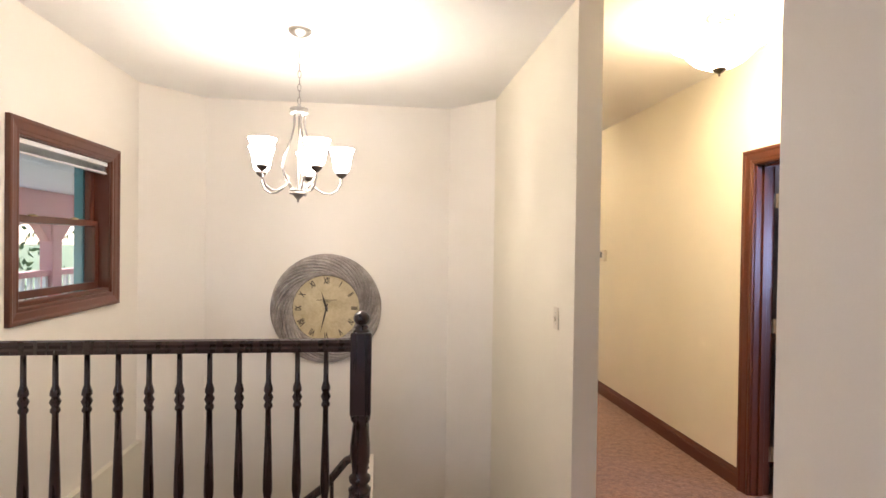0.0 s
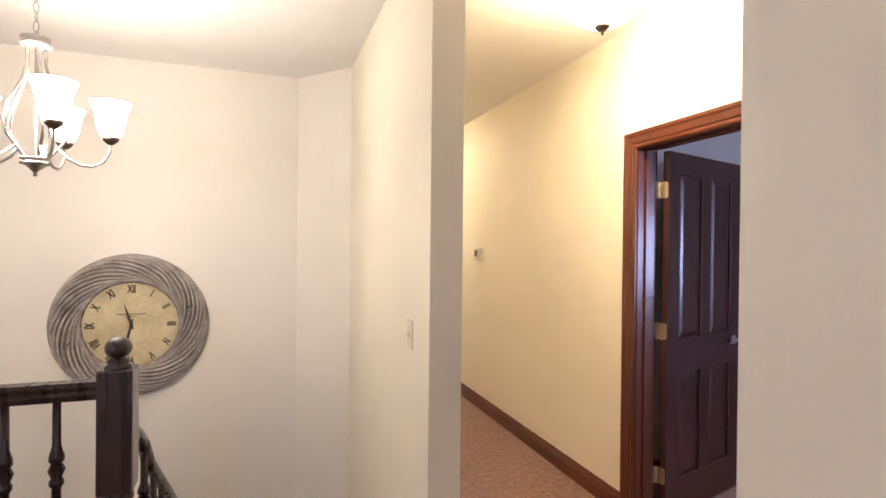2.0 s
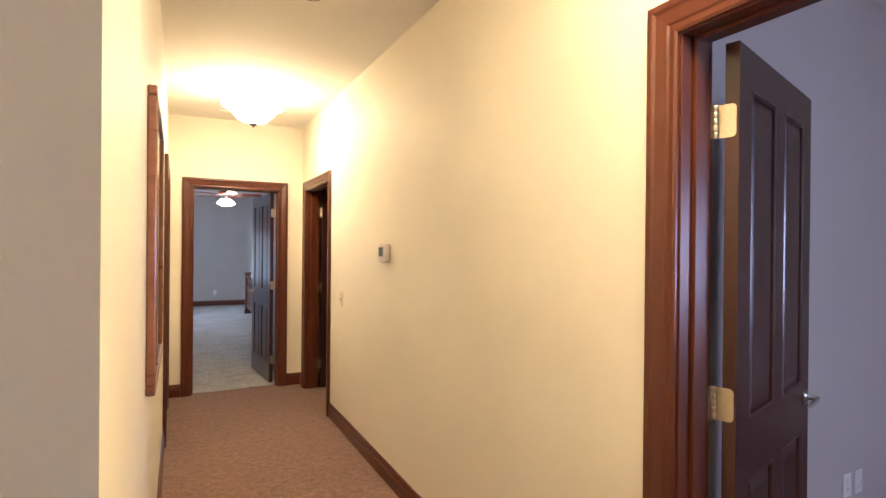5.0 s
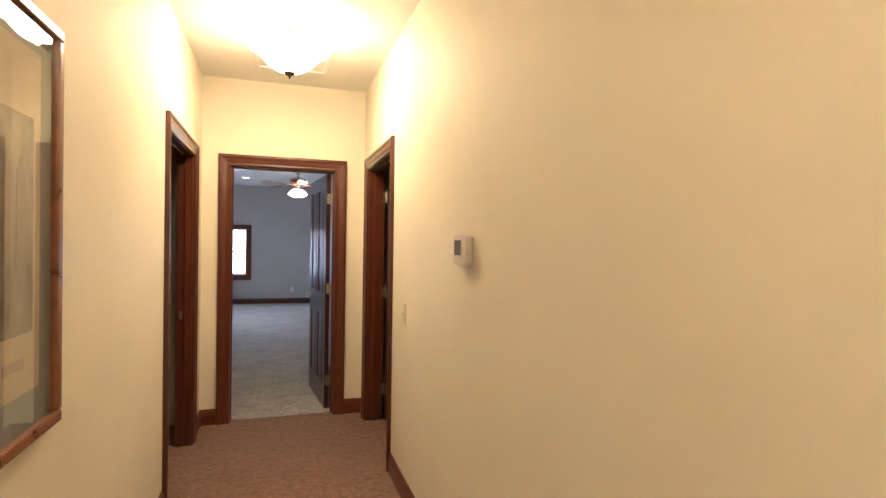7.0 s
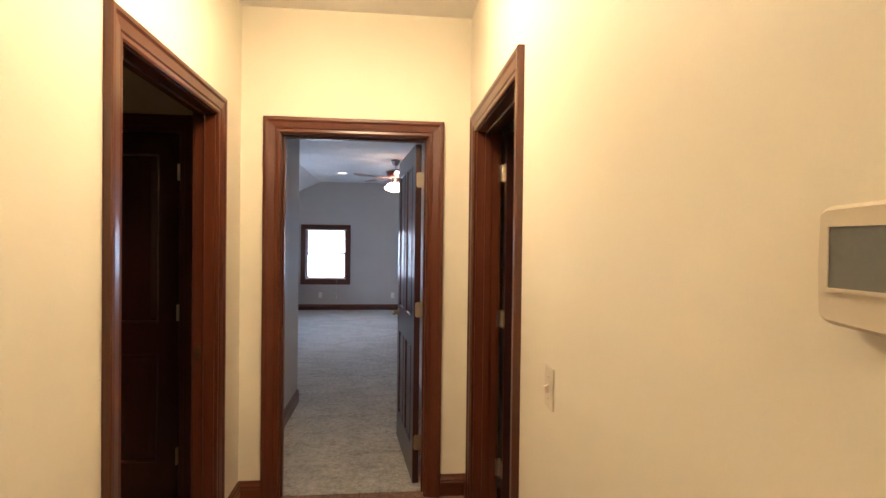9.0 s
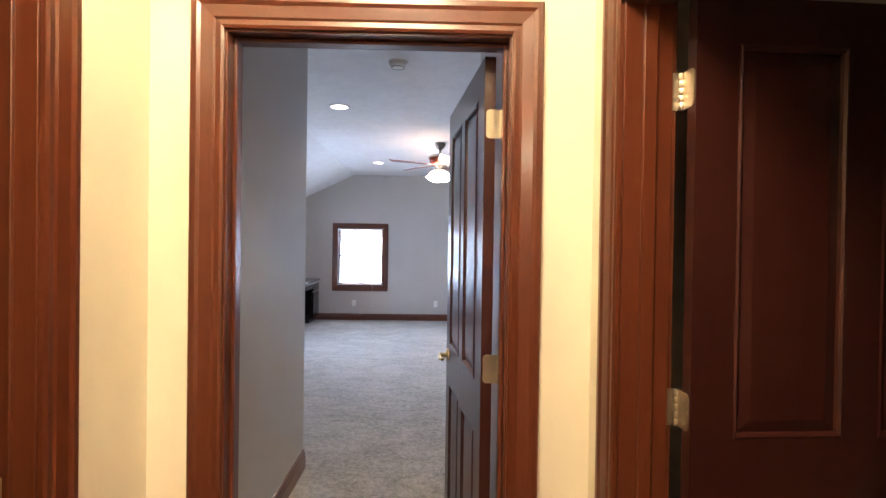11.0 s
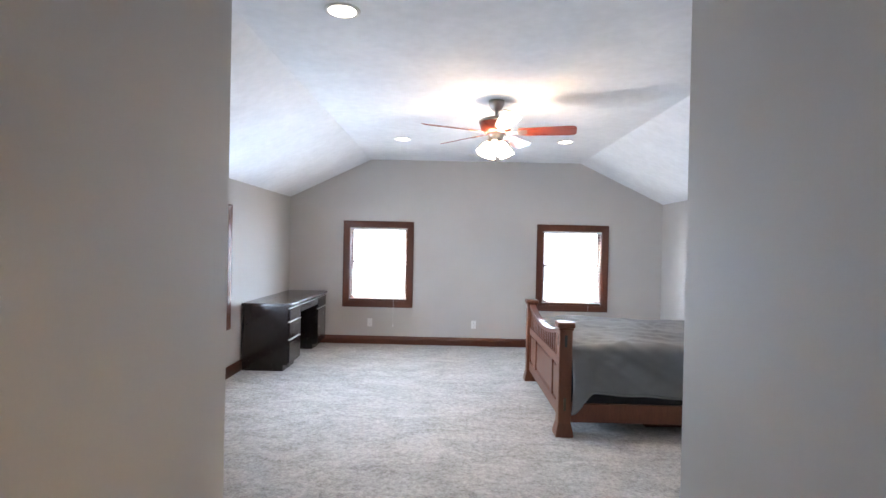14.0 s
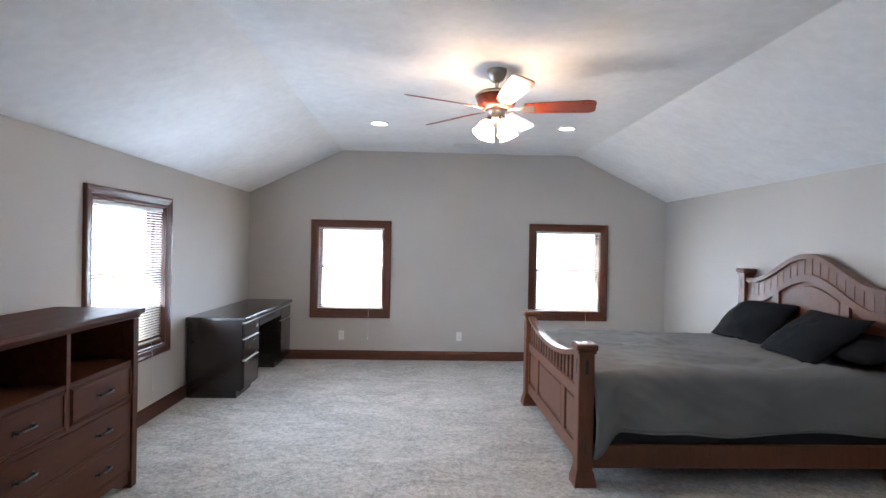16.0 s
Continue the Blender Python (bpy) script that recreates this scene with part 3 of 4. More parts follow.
def blinds(name_label, w, h, m, raised=False, tilt=12, pitch=0.0215):
    """A mini blind: head rail, slats, bottom rail, ladder cords and a wand."""
    o = thing("window_blind", name_label, "blind")
    o.matrix_basis = m
    part("head_rail", box((0.004, 0.012, h - 0.03), (w - 0.004, 0.04, h - 0.003), 0.002), BLIND, o)
    bm = prism([(0.0, 0), (0.006, 0.0012), (0.0125, 0.0016), (0.019, 0.0012), (0.025, 0), (0.0125, 0.001)], 0, w - 0.016)
    me = bpy.data.meshes.new("slat")
    bm.to_mesh(me)
    bm.free()
    me.materials.append(BLIND)
    n = int((h - 0.07) / pitch) if not raised else 9
    for k in range(n):
        z = (h - 0.045 - pitch * k) if not raised else h - 0.035 - 0.004 * k
        s = new("slat", me)
        s.parent = o
        s.matrix_basis = Matrix.Translation((w - 0.008, 0.014, z)) @ pose(0, 0, 0, 0, 0, 90) @ pose(0, 0, 0, 0, -tilt if not raised else 0, 0)
    zb = 0.024 if not raised else h - 0.035 - 0.004 * n - 0.012
    part("bottom_rail", box((0.006, 0.014, zb), (w - 0.006, 0.038, zb + 0.012), 0.003), BLIND, o)
    if not raised:
        for x in (0.12, w / 2, w - 0.12):
            part("ladder_cord", tube([(x, 0.013, 0.03), (x, 0.013, h - 0.03)], 0.0012, 6), BLIND, o)
        part("pull_cord", tube([(w * 0.78, 0.008, h - 0.03), (w * 0.78, -0.006, 0.1), (w * 0.78, -0.03, -0.1), (w * 0.78, -0.03, -0.34)], 0.0015, 6), BLIND, o)
        part("cord_tassel", lathe([(0.0, 0), (0.006, 0.002), (0.004, 0.03), (0, 0.032)], 8), BLIND, o, m=Matrix.Translation((w * 0.78, -0.03, -0.37)))
    return o


window("window_1", "dark cherry double-hung window over the stairwell", 0.892, 0.871, 0.16, pose(WX, 2.744, 1.169, 0, 0, 90))
blinds("white mini blind, pulled up in the stairwell window", 0.892, 0.871, pose(WX, 2.744, 1.169, 0, 0, 90), True)
window("window_2", "dark-framed gable window, bright with daylight", 0.837, 1.067, 0.16, pose(0.203, FY, 0.634))
blinds("white mini blind, lowered with open slats", 0.837, 1.067, pose(0.203, FY, 0.634))
window("window_3", "dark-framed gable window beside the bed, bright with daylight", 0.85, 1.067, 0.16, pose(3.016, FY, 0.634))
blinds("white mini blind, lowered with open slats", 0.85, 1.067, pose(3.016, FY, 0.634))
window("window_4", "dark-framed knee-wall window beside the dresser", 0.975, 1.14, 0.16, pose(KL, 12.435, 0.615, 0, 0, 90))
blinds("white mini blind, lowered beside the dresser", 0.975, 1.14, pose(KL, 12.435, 0.615, 0, 0, 90), tilt=22)
# Unseen window, assumed from the bluish daylight on the stairwell walls.
window("window_5", "dark cherry window assumed behind the landing, out of view", 0.9, 1.2, 0.16, pose(-0.1, -3.1, 0.9, 0, 0, 180))

# ---- stairs and railing ----
st = thing("staircase", "brown carpeted stairs going down from the landing", "stairs", 0, 0, 0, kind="structure")
for k in range(4):
    part("step", box((0.10, 2.61 + 0.26 * k, -0.18 * (k + 1) - 0.16), (XS, 2.61 + 0.26 * (k + 1) + 0.02, -0.18 * (k + 1)), 0.01), STAIRCARPET, st)
part("stair_landing", box((0.0, 3.65, -1.1), (XS, 4.42, -0.9)), STAIRCARPET, st)
for k in range(7):
    part("step", box((-0.24 * (k + 1) - 0.02, 3.65, -0.9 - 0.18 * (k + 1) - 0.16), (-0.24 * k, 4.42, -0.9 - 0.18 * (k + 1)), 0.01), STAIRCARPET, st)
part("stringer", box((0.04, 2.61, -1.1), (0.10, 3.66, -0.02)), WHITE, st, "off-white painted stringer")

BAL = [(0.016, 0), (0.016, 0.13), (0.020, 0.135), (0.020, 0.15), (0.013, 0.16), (0.020, 0.18), (0.021, 0.20), (0.013, 0.215), (0.019, 0.225), (0.019, 0.235), (0.013, 0.245), (0.020, 0.29), (0.0195, 0.34), (0.0125, 0.60), (0.0115, 0.68), (0.018, 0.69), (0.018, 0.70), (0.013, 0.712), (0.021, 0.735), (0.013, 0.757), (0.019, 0.765), (0.0185, 0.78), (0.011, 0.81), (0.010, 0.955)]
NEWEL = [(0.045, 0.28), (0.048, 0.30), (0.030, 0.32), (0.045, 0.34), (0.046, 0.36), (0.032, 0.375), (0.034, 0.40), (0.043, 0.47), (0.042, 0.52), (0.034, 0.60), (0.032, 0.63), (0.042, 0.645), (0.042, 0.66), (0.034, 0.67), (0.045, 0.68)]


def newel(x, y, z0, label, top=1.08):
    o = thing("newel_post", label, "post", x, y, z0)
    part("shaft", lathe([(q * 1.16, z) for q, z in NEWEL], 20), DARKRAIL, o, smooth=True)
    part("base_block", box((-0.051, -0.051, 0), (0.051, 0.051, 0.285), 0.004), DARKRAIL, o)
    part("upper_block", box((-0.051, -0.051, 0.675), (0.051, 0.051, top), 0.005), DARKRAIL, o)
    part("neck", lathe([(0.040, top), (0.040, top + 0.008), (0.030, top + 0.014), (0.036, top + 0.022), (0.030, top + 0.030), (0.018, top + 0.036)], 20), DARKRAIL, o, smooth=True)
    ball = bmesh.new()
    bmesh.ops.create_uvsphere(ball, u_segments=20, v_segments=12, radius=0.041)
    bmesh.ops.scale(ball, vec=(1, 1, 0.9), verts=ball.verts)
    part("ball_finial", ball, DARKRAIL, o, m=Matrix.Translation((0, 0, top + 0.066)), smooth=True)
    return o


newel(0.044, 2.46, 0.0, "dark mahogany newel post with a ball finial at the stair head")
RAILP = [(-0.030, 0.0), (0.030, 0.0), (0.033, 0.018), (0.026, 0.028), (0.031, 0.042), (0.024, 0.056), (0.0, 0.061), (-0.024, 0.056), (-0.031, 0.042), (-0.026, 0.028), (-0.033, 0.018)]
r = thing("railing", "dark mahogany stair railing with turned balusters", "railing", 0, 2.46, 0)
r.scale.z = 1.025
b = prism([(u, v) for u, v in RAILP], 0, 1.73)
part("handrail", b, DARKRAIL, r, m=Matrix.Translation((-0.002, 0, 0.962)) @ pose(0, 0, 0, 0, 0, 90))
first = part("baluster", lathe([(q * 1.16, z) for q, z in BAL], 12), DARKRAIL, r, m=Matrix.Translation((-0.126, 0, 0.01)), smooth=True)
for k in range(1, 12):
    o = new("baluster", first.data)
    o.parent = r
    o.matrix_basis = Matrix.Translation((-0.126 - 0.1365 * k, 0, 0.01)) @ pose(0, 0, 0, 0, 0, 30 * k)
part("base_rail", box((-1.73, -0.04, 0.001), (-0.004, 0.04, 0.022), 0.005), DARKRAIL, r)
r = thing("stair_rail", "dark mahogany handrail sloping down beside the stairs", "railing", 0.045, 2.60, 0)
part("handrail", tube([(0, -0.10, 0.82), (0, 0.045, 0.80), (0.0, 0.12, 0.77), (0.005, 0.22, 0.69), (0.0, 0.36, 0.56), (0, 1.06, 0.06)], 0.026, 12), DARKRAIL, r, smooth=True)
for k in range(5):
    yy = 0.24 + 0.19 * k
    z1 = 0.66 - 0.71 * (yy - 0.24)
    zs = -0.18 * (int((yy - 0.01) / 0.26) + 1)
    part("baluster", lathe([(q * 1.3, z * (z1 - zs) / 0.955) for q, z in BAL], 12), DARKRAIL, r, m=Matrix.Translation((0.005, yy, zs)), smooth=True)
r = thing("stair_rail", "dark mahogany handrail of the lower flight", "railing", 0.0, 3.70, 0)
part("handrail", tube([(0.02, 0, -0.02), (-0.10, 0, -0.08), (-0.25, 0, -0.26), (-1.6, 0, -1.30)], 0.03, 12), DARKRAIL, r, smooth=True)
for k in range(8):
    xx = -0.2 - 0.18 * k
    part("baluster", lathe([(q * 1.3, z * 0.93) for q, z in BAL], 12), DARKRAIL, r, m=Matrix.Translation((xx, 0, -0.20 + 0.77 * (xx + 0.2) - 0.90)), smooth=True)


# ---- lamps ----
def dome_lamp(x, y, label):
    o = thing("ceiling_light", label, "lamp", x, y, H)
    part("canopy", lathe([(0.0, -0.03), (0.05, -0.03), (0.07, -0.012), (0.075, 0.0), (0, 0)], 28), BRONZE, o, smooth=True)
    part("stem", tube([(0, 0, -0.30), (0, 0, -0.02)], 0.006, 10), BRONZE, o)
    b = bmesh.new()
    prof = [(0.02, -0.272), (0.07, -0.262), (0.12, -0.235), (0.155, -0.200), (0.178, -0.168), (0.205, -0.148), (0.232, -0.138), (0.238, -0.130)]
    n = 36
    rings = [[b.verts.new((q * math.cos(2 * math.pi * k / n), q * math.sin(2 * math.pi * k / n), z)) for k in range(n)] for q, z in prof]
    for p, q in zip(rings, rings[1:]):
        for k in range(n):
            b.faces.new((p[k], p[(k + 1) % n], q[(k + 1) % n], q[k]))
    part("glass_bowl", b, DOME, o, "lit frosted glass bowl with a flared rim", smooth=True)
    for k in range(3):
        a = 2 * math.pi * k / 3 + 0.4
        part("hanger_arm", tube([(0.04 * math.cos(a), 0.04 * math.sin(a), -0.03), (0.10 * math.cos(a), 0.10 * math.sin(a), -0.06), (0.20 * math.cos(a), 0.20 * math.sin(a), -0.135)], 0.004, 8), BRONZE, o)
    part("finial", lathe([(0.0, -0.312), (0.006, -0.306), (0.004, -0.296), (0.022, -0.288), (0.034, -0.276), (0.034, -0.272), (0.0, -0.270)], 18), BRONZE, o, smooth=True)
    return o


dome_lamp(1.86, 2.37, "lit frosted bowl ceiling light with a bronze finial")
dome_lamp(1.76, 6.25, "lit frosted bowl ceiling light before the bedroom door")

c = thing("chandelier", "brushed nickel chandelier with five lit tulip shades over the stairwell", "chandelier", -0.335, 2.885, 0)
part("canopy", lathe([(0.0, 2.672), (0.012, 2.675), (0.05, 2.69), (0.064, 2.705), (0.066, H), (0, H)], 28), NICKEL, c, smooth=True)
for k in range(10):
    b = tube([(0.009 * math.cos(t) * (k % 2), 0.009 * math.cos(t) * (1 - k % 2), 2.655 - 0.0375 * k + 0.022 * math.sin(t)) for t in [2 * math.pi * i / 12 for i in range(12)]], 0.0022, 6, closed=True)
    part("chain_link", b, NICKEL, c)
part("top_hub", lathe([(0.0, 2.235), (0.03, 2.235), (0.050, 2.243), (0.052, 2.250), (0.040, 2.258), (0.052, 2.266), (0.050, 2.274), (0.014, 2.282), (0.007, 2.30), (0, 2.302)], 24), NICKEL, c, smooth=True)
part("bottom_hub", lathe([(0.0, 1.742), (0.008, 1.747), (0.005, 1.758), (0.022, 1.775), (0.034, 1.786), (0.050, 1.790), (0.050, 1.797), (0.036, 1.803), (0.050, 1.809), (0.048, 1.816), (0, 1.818)], 24), NICKEL, c, smooth=True)
part("center_rod", tube([(0, 0, 1.81), (0, 0, 2.24)], 0.005, 8), NICKEL, c)
for k in range(5):
    a = math.radians(72 * k + 13)
    ca, sa = math.cos(a), math.sin(a)
    part("cage_rib", tube([(q * ca, q * sa, z) for q, z in ((0.030, 2.24), (0.031, 2.17), (0.050, 2.10), (0.088, 2.02), (0.106, 1.95), (0.096, 1.89), (0.062, 1.845), (0.035, 1.81))], 0.0055, 8), NICKEL, c, smooth=True)
    part("arm", tube([(q * ca, q * sa, z) for q, z in ((0.070, 1.855), (0.10, 1.822), (0.14, 1.800), (0.18, 1.797), (0.218, 1.818), (0.240, 1.86), (0.242, 1.90))], 0.0055, 8), NICKEL, c, smooth=True)
    at = (0.242 * ca, 0.242 * sa, 0)
    cup = part("shade_cup", lathe([(0.0, 1.890), (0.012, 1.893), (0.03, 1.910), (0.032, 1.923), (0, 1.925)], 18, at=at), BRONZE, c, smooth=True)
    b = bmesh.new()
    n = 20
    prof = [(0.022, 1.921), (0.042, 1.938), (0.050, 1.97), (0.055, 2.01), (0.065, 2.045), (0.074, 2.062)]
    rings = [[b.verts.new((at[0] + q * math.cos(2 * math.pi * i / n), at[1] + q * math.sin(2 * math.pi * i / n), z)) for i in range(n)] for q, z in prof]
    for p, q in zip(rings, rings[1:]):
        for i in range(n):
            b.faces.new((p[i], p[(i + 1) % n], q[(i + 1) % n], q[i]))
    part("tulip_shade", b, TULIP, c, "lit frosted tulip glass shade", smooth=True)

f = thing("ceiling_fan", "cherry and nickel ceiling fan with five blades and lit glass shades", "ceiling fan", 2.03, 12.40, 0)
part("canopy", lathe([(0.0, 2.60), (0.02, 2.602), (0.045, 2.62), (0.065, 2.66), (0.068, 2.69), (0, 2.69)], 28), NICKEL, f, smooth=True)
part("downrod", tube([(0, 0, 2.53), (0, 0, 2.61)], 0.012, 12), NICKEL, f)
part("motor_top", lathe([(0.02, 2.560), (0.06, 2.552), (0.125, 2.532), (0.148, 2.515), (0.148, 2.506), (0.0, 2.505)], 32), NICKEL, f, smooth=True)
part("motor_band", lathe([(0.0, 2.415), (0.095, 2.416), (0.125, 2.445), (0.142, 2.506), (0.0, 2.507)], 32), FANWOOD, f, "red cherry band of the motor housing", smooth=True)
part("switch_housing", lathe([(0.0, 2.335), (0.05, 2.337), (0.058, 2.365), (0.062, 2.40), (0.08, 2.415), (0, 2.416)], 28), NICKEL, f, smooth=True)
for k in range(5):
    a = -12 + 72 * k
    mm = pose(0, 0, 2.425, 0, 0, a) @ pose(0, 0, 0, -17, 0, 0)
    pts = [(0.19, -0.050), (0.30, -0.062), (0.61, -0.074), (0.645, -0.066), (0.660, -0.045), (0.660, 0.045), (0.645, 0.066), (0.61, 0.074), (0.30, 0.062), (0.19, 0.050)]
    blade = part("blade", prism(pts, -0.003, 0.003), FANWOOD, f, "red cherry fan blade", m=mm @ pose(0, 0, 0, -90))
    part("blade_bracket", boxes(((0.085, -0.014, -0.008), (0.19, 0.014, -0.002)), ((0.18, -0.035, -0.008), (0.26, 0.035, -0.0035)), bevel=0.002), NICKEL, f, m=mm)
for k in range(4):
    a = math.radians(30 + 90 * k)
    mm = Matrix.Translation((0.062 * math.cos(a), 0.062 * math.sin(a), 2.345)) @ pose(0, 0, 0, 0, 0, math.degrees(a)) @ pose(0, 0, 0, 0, 152, 0)
    part("lamp_holder", lathe([(0.0, -0.02), (0.016, -0.02), (0.022, 0.0), (0.024, 0.02), (0, 0.022)], 16), NICKEL, f, m=mm, smooth=True)
    b = bmesh.new()
    n = 18
    prof = [(0.022, 0.018), (0.040, 0.04), (0.048, 0.07), (0.056, 0.10), (0.066, 0.12)]
    rings = [[b.verts.new((q * math.cos(2 * math.pi * i / n), q * math.sin(2 * math.pi * i / n), z)) for i in range(n)] for q, z in prof]
    for p, q in zip(rings, rings[1:]):
        for i in range(n):
            b.faces.new((p[i], p[(i + 1) % n], q[(i + 1) % n], q[i]))
    part("glass_shade", b, FANBULB, f, "lit frosted glass shade", mm, True)
for x in (-0.03, 0.035):
    part("pull_chain", tube([(x, -0.04, 2.18), (x, -0.04, 2.345)], 0.0012, 6), NICKEL, f)


def can_light(x, y, z=2.69):
    o = thing("recessed_light", "round recessed ceiling light with a white trim, lit", "lamp", x, y, z)
    part("trim_ring", lathe([(0.072, 0.0), (0.095, -0.001), (0.094, -0.006), (0.075, -0.008), (0.072, -0.004)], 32), WPLASTIC, o, smooth=True)
    part("lens", lathe([(0.0, -0.005), (0.074, -0.005), (0.074, -0.003), (0, -0.003)], 32), CAN, o, "lit lens")


can_light(1.07, 10.75)
can_light(2.97, 14.03)
can_light(1.09, 14.03)


def smoke_alarm(x, y, z):
    o = thing("smoke_detector", "round white plastic smoke detector on the ceiling", "smoke detector", x, y, z)
    part("base", lathe([(0.0, -0.012), (0.066, -0.012), (0.068, -0.004), (0.068, 0.0), (0, 0)], 28), WPLASTIC, o, smooth=True)
    part("cover", lathe([(0.0, -0.042), (0.03, -0.042), (0.05, -0.036), (0.056, -0.026), (0.058, -0.013), (0, -0.012)], 28), WPLASTIC, o, smooth=True)
    part("vent_ring", tube([(0.045 * math.cos(t), 0.045 * math.sin(t), -0.0385) for t in [math.pi * i / 12 for i in range(24)]], 0.002, 6, closed=True), DARK, o)


smoke_alarm(1.69, 9.55, 2.69)
smoke_alarm(1.80, 4.39, H)
o = thing("attic_hatch", "white framed attic hatch in the hall ceiling", "hatch", 1.79, 6.80, H)
part("panel", box((-0.22, -0.22, -0.006), (0.22, 0.22, 0.0)), CEIL, o)
for lo, hi in (((-0.255, -0.255, -0.014), (0.255, -0.22, 0)), ((-0.255, 0.22, -0.014), (0.255, 0.255, 0)), ((-0.255, -0.22, -0.014), (-0.22, 0.22, 0)), ((0.22, -0.22, -0.014), (0.255, 0.22, 0))):
    part("frame_strip", box(lo, hi, 0.003), WPLASTIC, o)
o = thing("ceiling_vent", "white slotted air vent in the bedroom ceiling", "vent", 2.04, 15.02, 2.69)
part("frame", boxes(((-0.16, -0.07, -0.008), (0.16, -0.055, 0)), ((-0.16, 0.055, -0.008), (0.16, 0.07, 0)), ((-0.16, -0.055, -0.008), (-0.145, 0.055, 0)), ((0.145, -0.055, -0.008), (0.16, 0.055, 0))), WPLASTIC, o)
part("backing", box((-0.145, -0.055, -0.003), (0.145, 0.055, -0.001)), DARK, o)
for k in range(6):
    part("slat", box((-0.145, -0.05 + 0.018 * k, -0.008), (0.145, -0.042 + 0.018 * k, -0.004)), WPLASTIC, o)


# ---- wall fittings ----
def plate(name, label, category, m, kind, material=PLASTIC):
    """A small wall plate: its face looks to -y."""
    o = thing(name, label, category)
    o.matrix_basis = m
    part("cover_plate", box((-0.035, -0.006, -0.058), (0.035, 0, 0.058), 0.003, seg=2), material, o)
    if kind == "switch":
        part("toggle", prism([(-0.004, -0.010), (0.004, -0.010), (0.004, 0.010), (-0.004, 0.010)], -0.016, -0.004), material, o, m=pose(0, 0, 0, 18))
        part("toggle_slot", box((-0.006, -0.0072, -0.013), (0.006, -0.0058, 0.013)), material, o)
    else:
        for z in (-0.021, 0.021):
            s = part("socket", lathe([(0.0, 0), (0.016, 0), (0.016, 0.002), (0, 0.002)], 18), material, o, m=Matrix.Translation((0, -0.006, z)) @ pose(0, 0, 0, 90))
            part("slots", boxes(((-0.007, -0.004, 0.002), (-0.005, 0.004, 0.0025)), ((0.005, -0.004, 0.002), (0.007, 0.004, 0.0025))), DARK, s)
    for z in ((-0.03, 0.03) if kind == "switch" else (0,)):
        part("screw", lathe([(0.0, 0), (0.003, 0), (0.002, 0.001), (0, 0.001)], 10), NICKEL, o, m=Matrix.Translation((0, -0.006, z)) @ pose(0, 0, 0, 90))
    return o


plate("light_switch", "ivory toggle switch plate on the stairwell wall", "switch", pose(XS, 2.51, 1.135, 0, 0, -90), "switch")
plate("light_switch", "ivory toggle switch plate on the hall wall", "switch", pose(XR, 5.915, 1.04, 0, 0, -90), "switch")
plate("wall_outlet", "white outlet plate low on the grey wall", "outlet", pose(0.515, FY, 0.315), "outlet", WPLASTIC)
plate("wall_outlet", "white outlet plate low on the grey wall", "outlet", pose(2.03, FY, 0.315), "outlet", WPLASTIC)
plate("wall_outlet", "white outlet plate in the side room", "outlet", pose(4.13, 3.19, 0.325), "outlet", WPLASTIC)
plate("wall_outlet", "white cable plate in the side room", "outlet", pose(4.235, 3.19, 0.325), "switch", WPLASTIC)

o = thing("thermostat", "ivory plastic wall thermostat with a grey display", "thermostat")
o.matrix_basis = pose(XR, 4.914, 1.424, 0, 0, -90)
part("wall_base", box((-0.066, -0.010, -0.052), (0.066, 0, 0.052), 0.004), PLASTIC, o)
b = bmesh.new()
outl = [(-0.072, -0.05), (-0.062, -0.057), (0, -0.061), (0.062, -0.057), (0.072, -0.05), (0.074, 0), (0.072, 0.05), (0.062, 0.056), (0, 0.058), (-0.062, 0.056), (-0.072, 0.05), (-0.074, 0)]
part("body", prism(outl, -0.032, -0.008, b, 0.004), PLASTIC, o)
part("screen", box((-0.056, -0.0335, -0.022), (0.022, -0.0318, 0.036)), SCREEN, o, "grey liquid-crystal display")
part("screen_bezel", boxes(((-0.060, -0.035, -0.026), (-0.056, -0.032, 0.040)), ((0.022, -0.035, -0.026), (0.026, -0.032, 0.040)), ((-0.056, -0.035, -0.026), (0.022, -0.032, -0.022)), ((-0.056, -0.035, 0.036), (0.022, -0.032, 0.040))), PLASTIC, o)

# ---- clock ----
o = thing("wall_clock", "round wall clock with a woven silver rim and tan dial", "clock", -0.325, 4.42, 0.952)
part("backing", lathe([(0.0, 0), (0.45, 0), (0.45, 0.012), (0, 0.012)], 48), CLOCKRIM, o, m=pose(0, 0, 0, 90))
for k in range(26):
    ph = 2 * math.pi * k / 26
    pts = []
    for i in range(49):
        u = i / 48
        a = ph + u * 2.2
        q = 0.292 + 0.165 * (0.5 - 0.5 * math.cos(math.pi * u))
        pts.append((q * math.cos(a), -(0.016 + 0.030 * math.sin(math.pi * (0.08 + 0.84 * u))), q * math.sin(a)))
    part("cane_strand", tube(pts, 0.011, 7), CLOCKRIM, o, smooth=True)
part("outer_ring", tube([(0.456 * math.cos(t), -0.016, 0.456 * math.sin(t)) for t in [2 * math.pi * i / 72 for i in range(72)]], 0.014, 8, closed=True), CLOCKRIM, o, smooth=True)
part("inner_ring", tube([(0.290 * math.cos(t), -0.024, 0.290 * math.sin(t)) for t in [2 * math.pi * i / 72 for i in range(72)]], 0.009, 8, closed=True), BRONZE, o, smooth=True)
part("dial", lathe([(0.0, 0), (0.286, 0), (0.286, 0.006), (0, 0.006)], 64), CLOCKFACE, o, m=Matrix.Translation((0, -0.012, 0)) @ pose(0, 0, 0, 90))
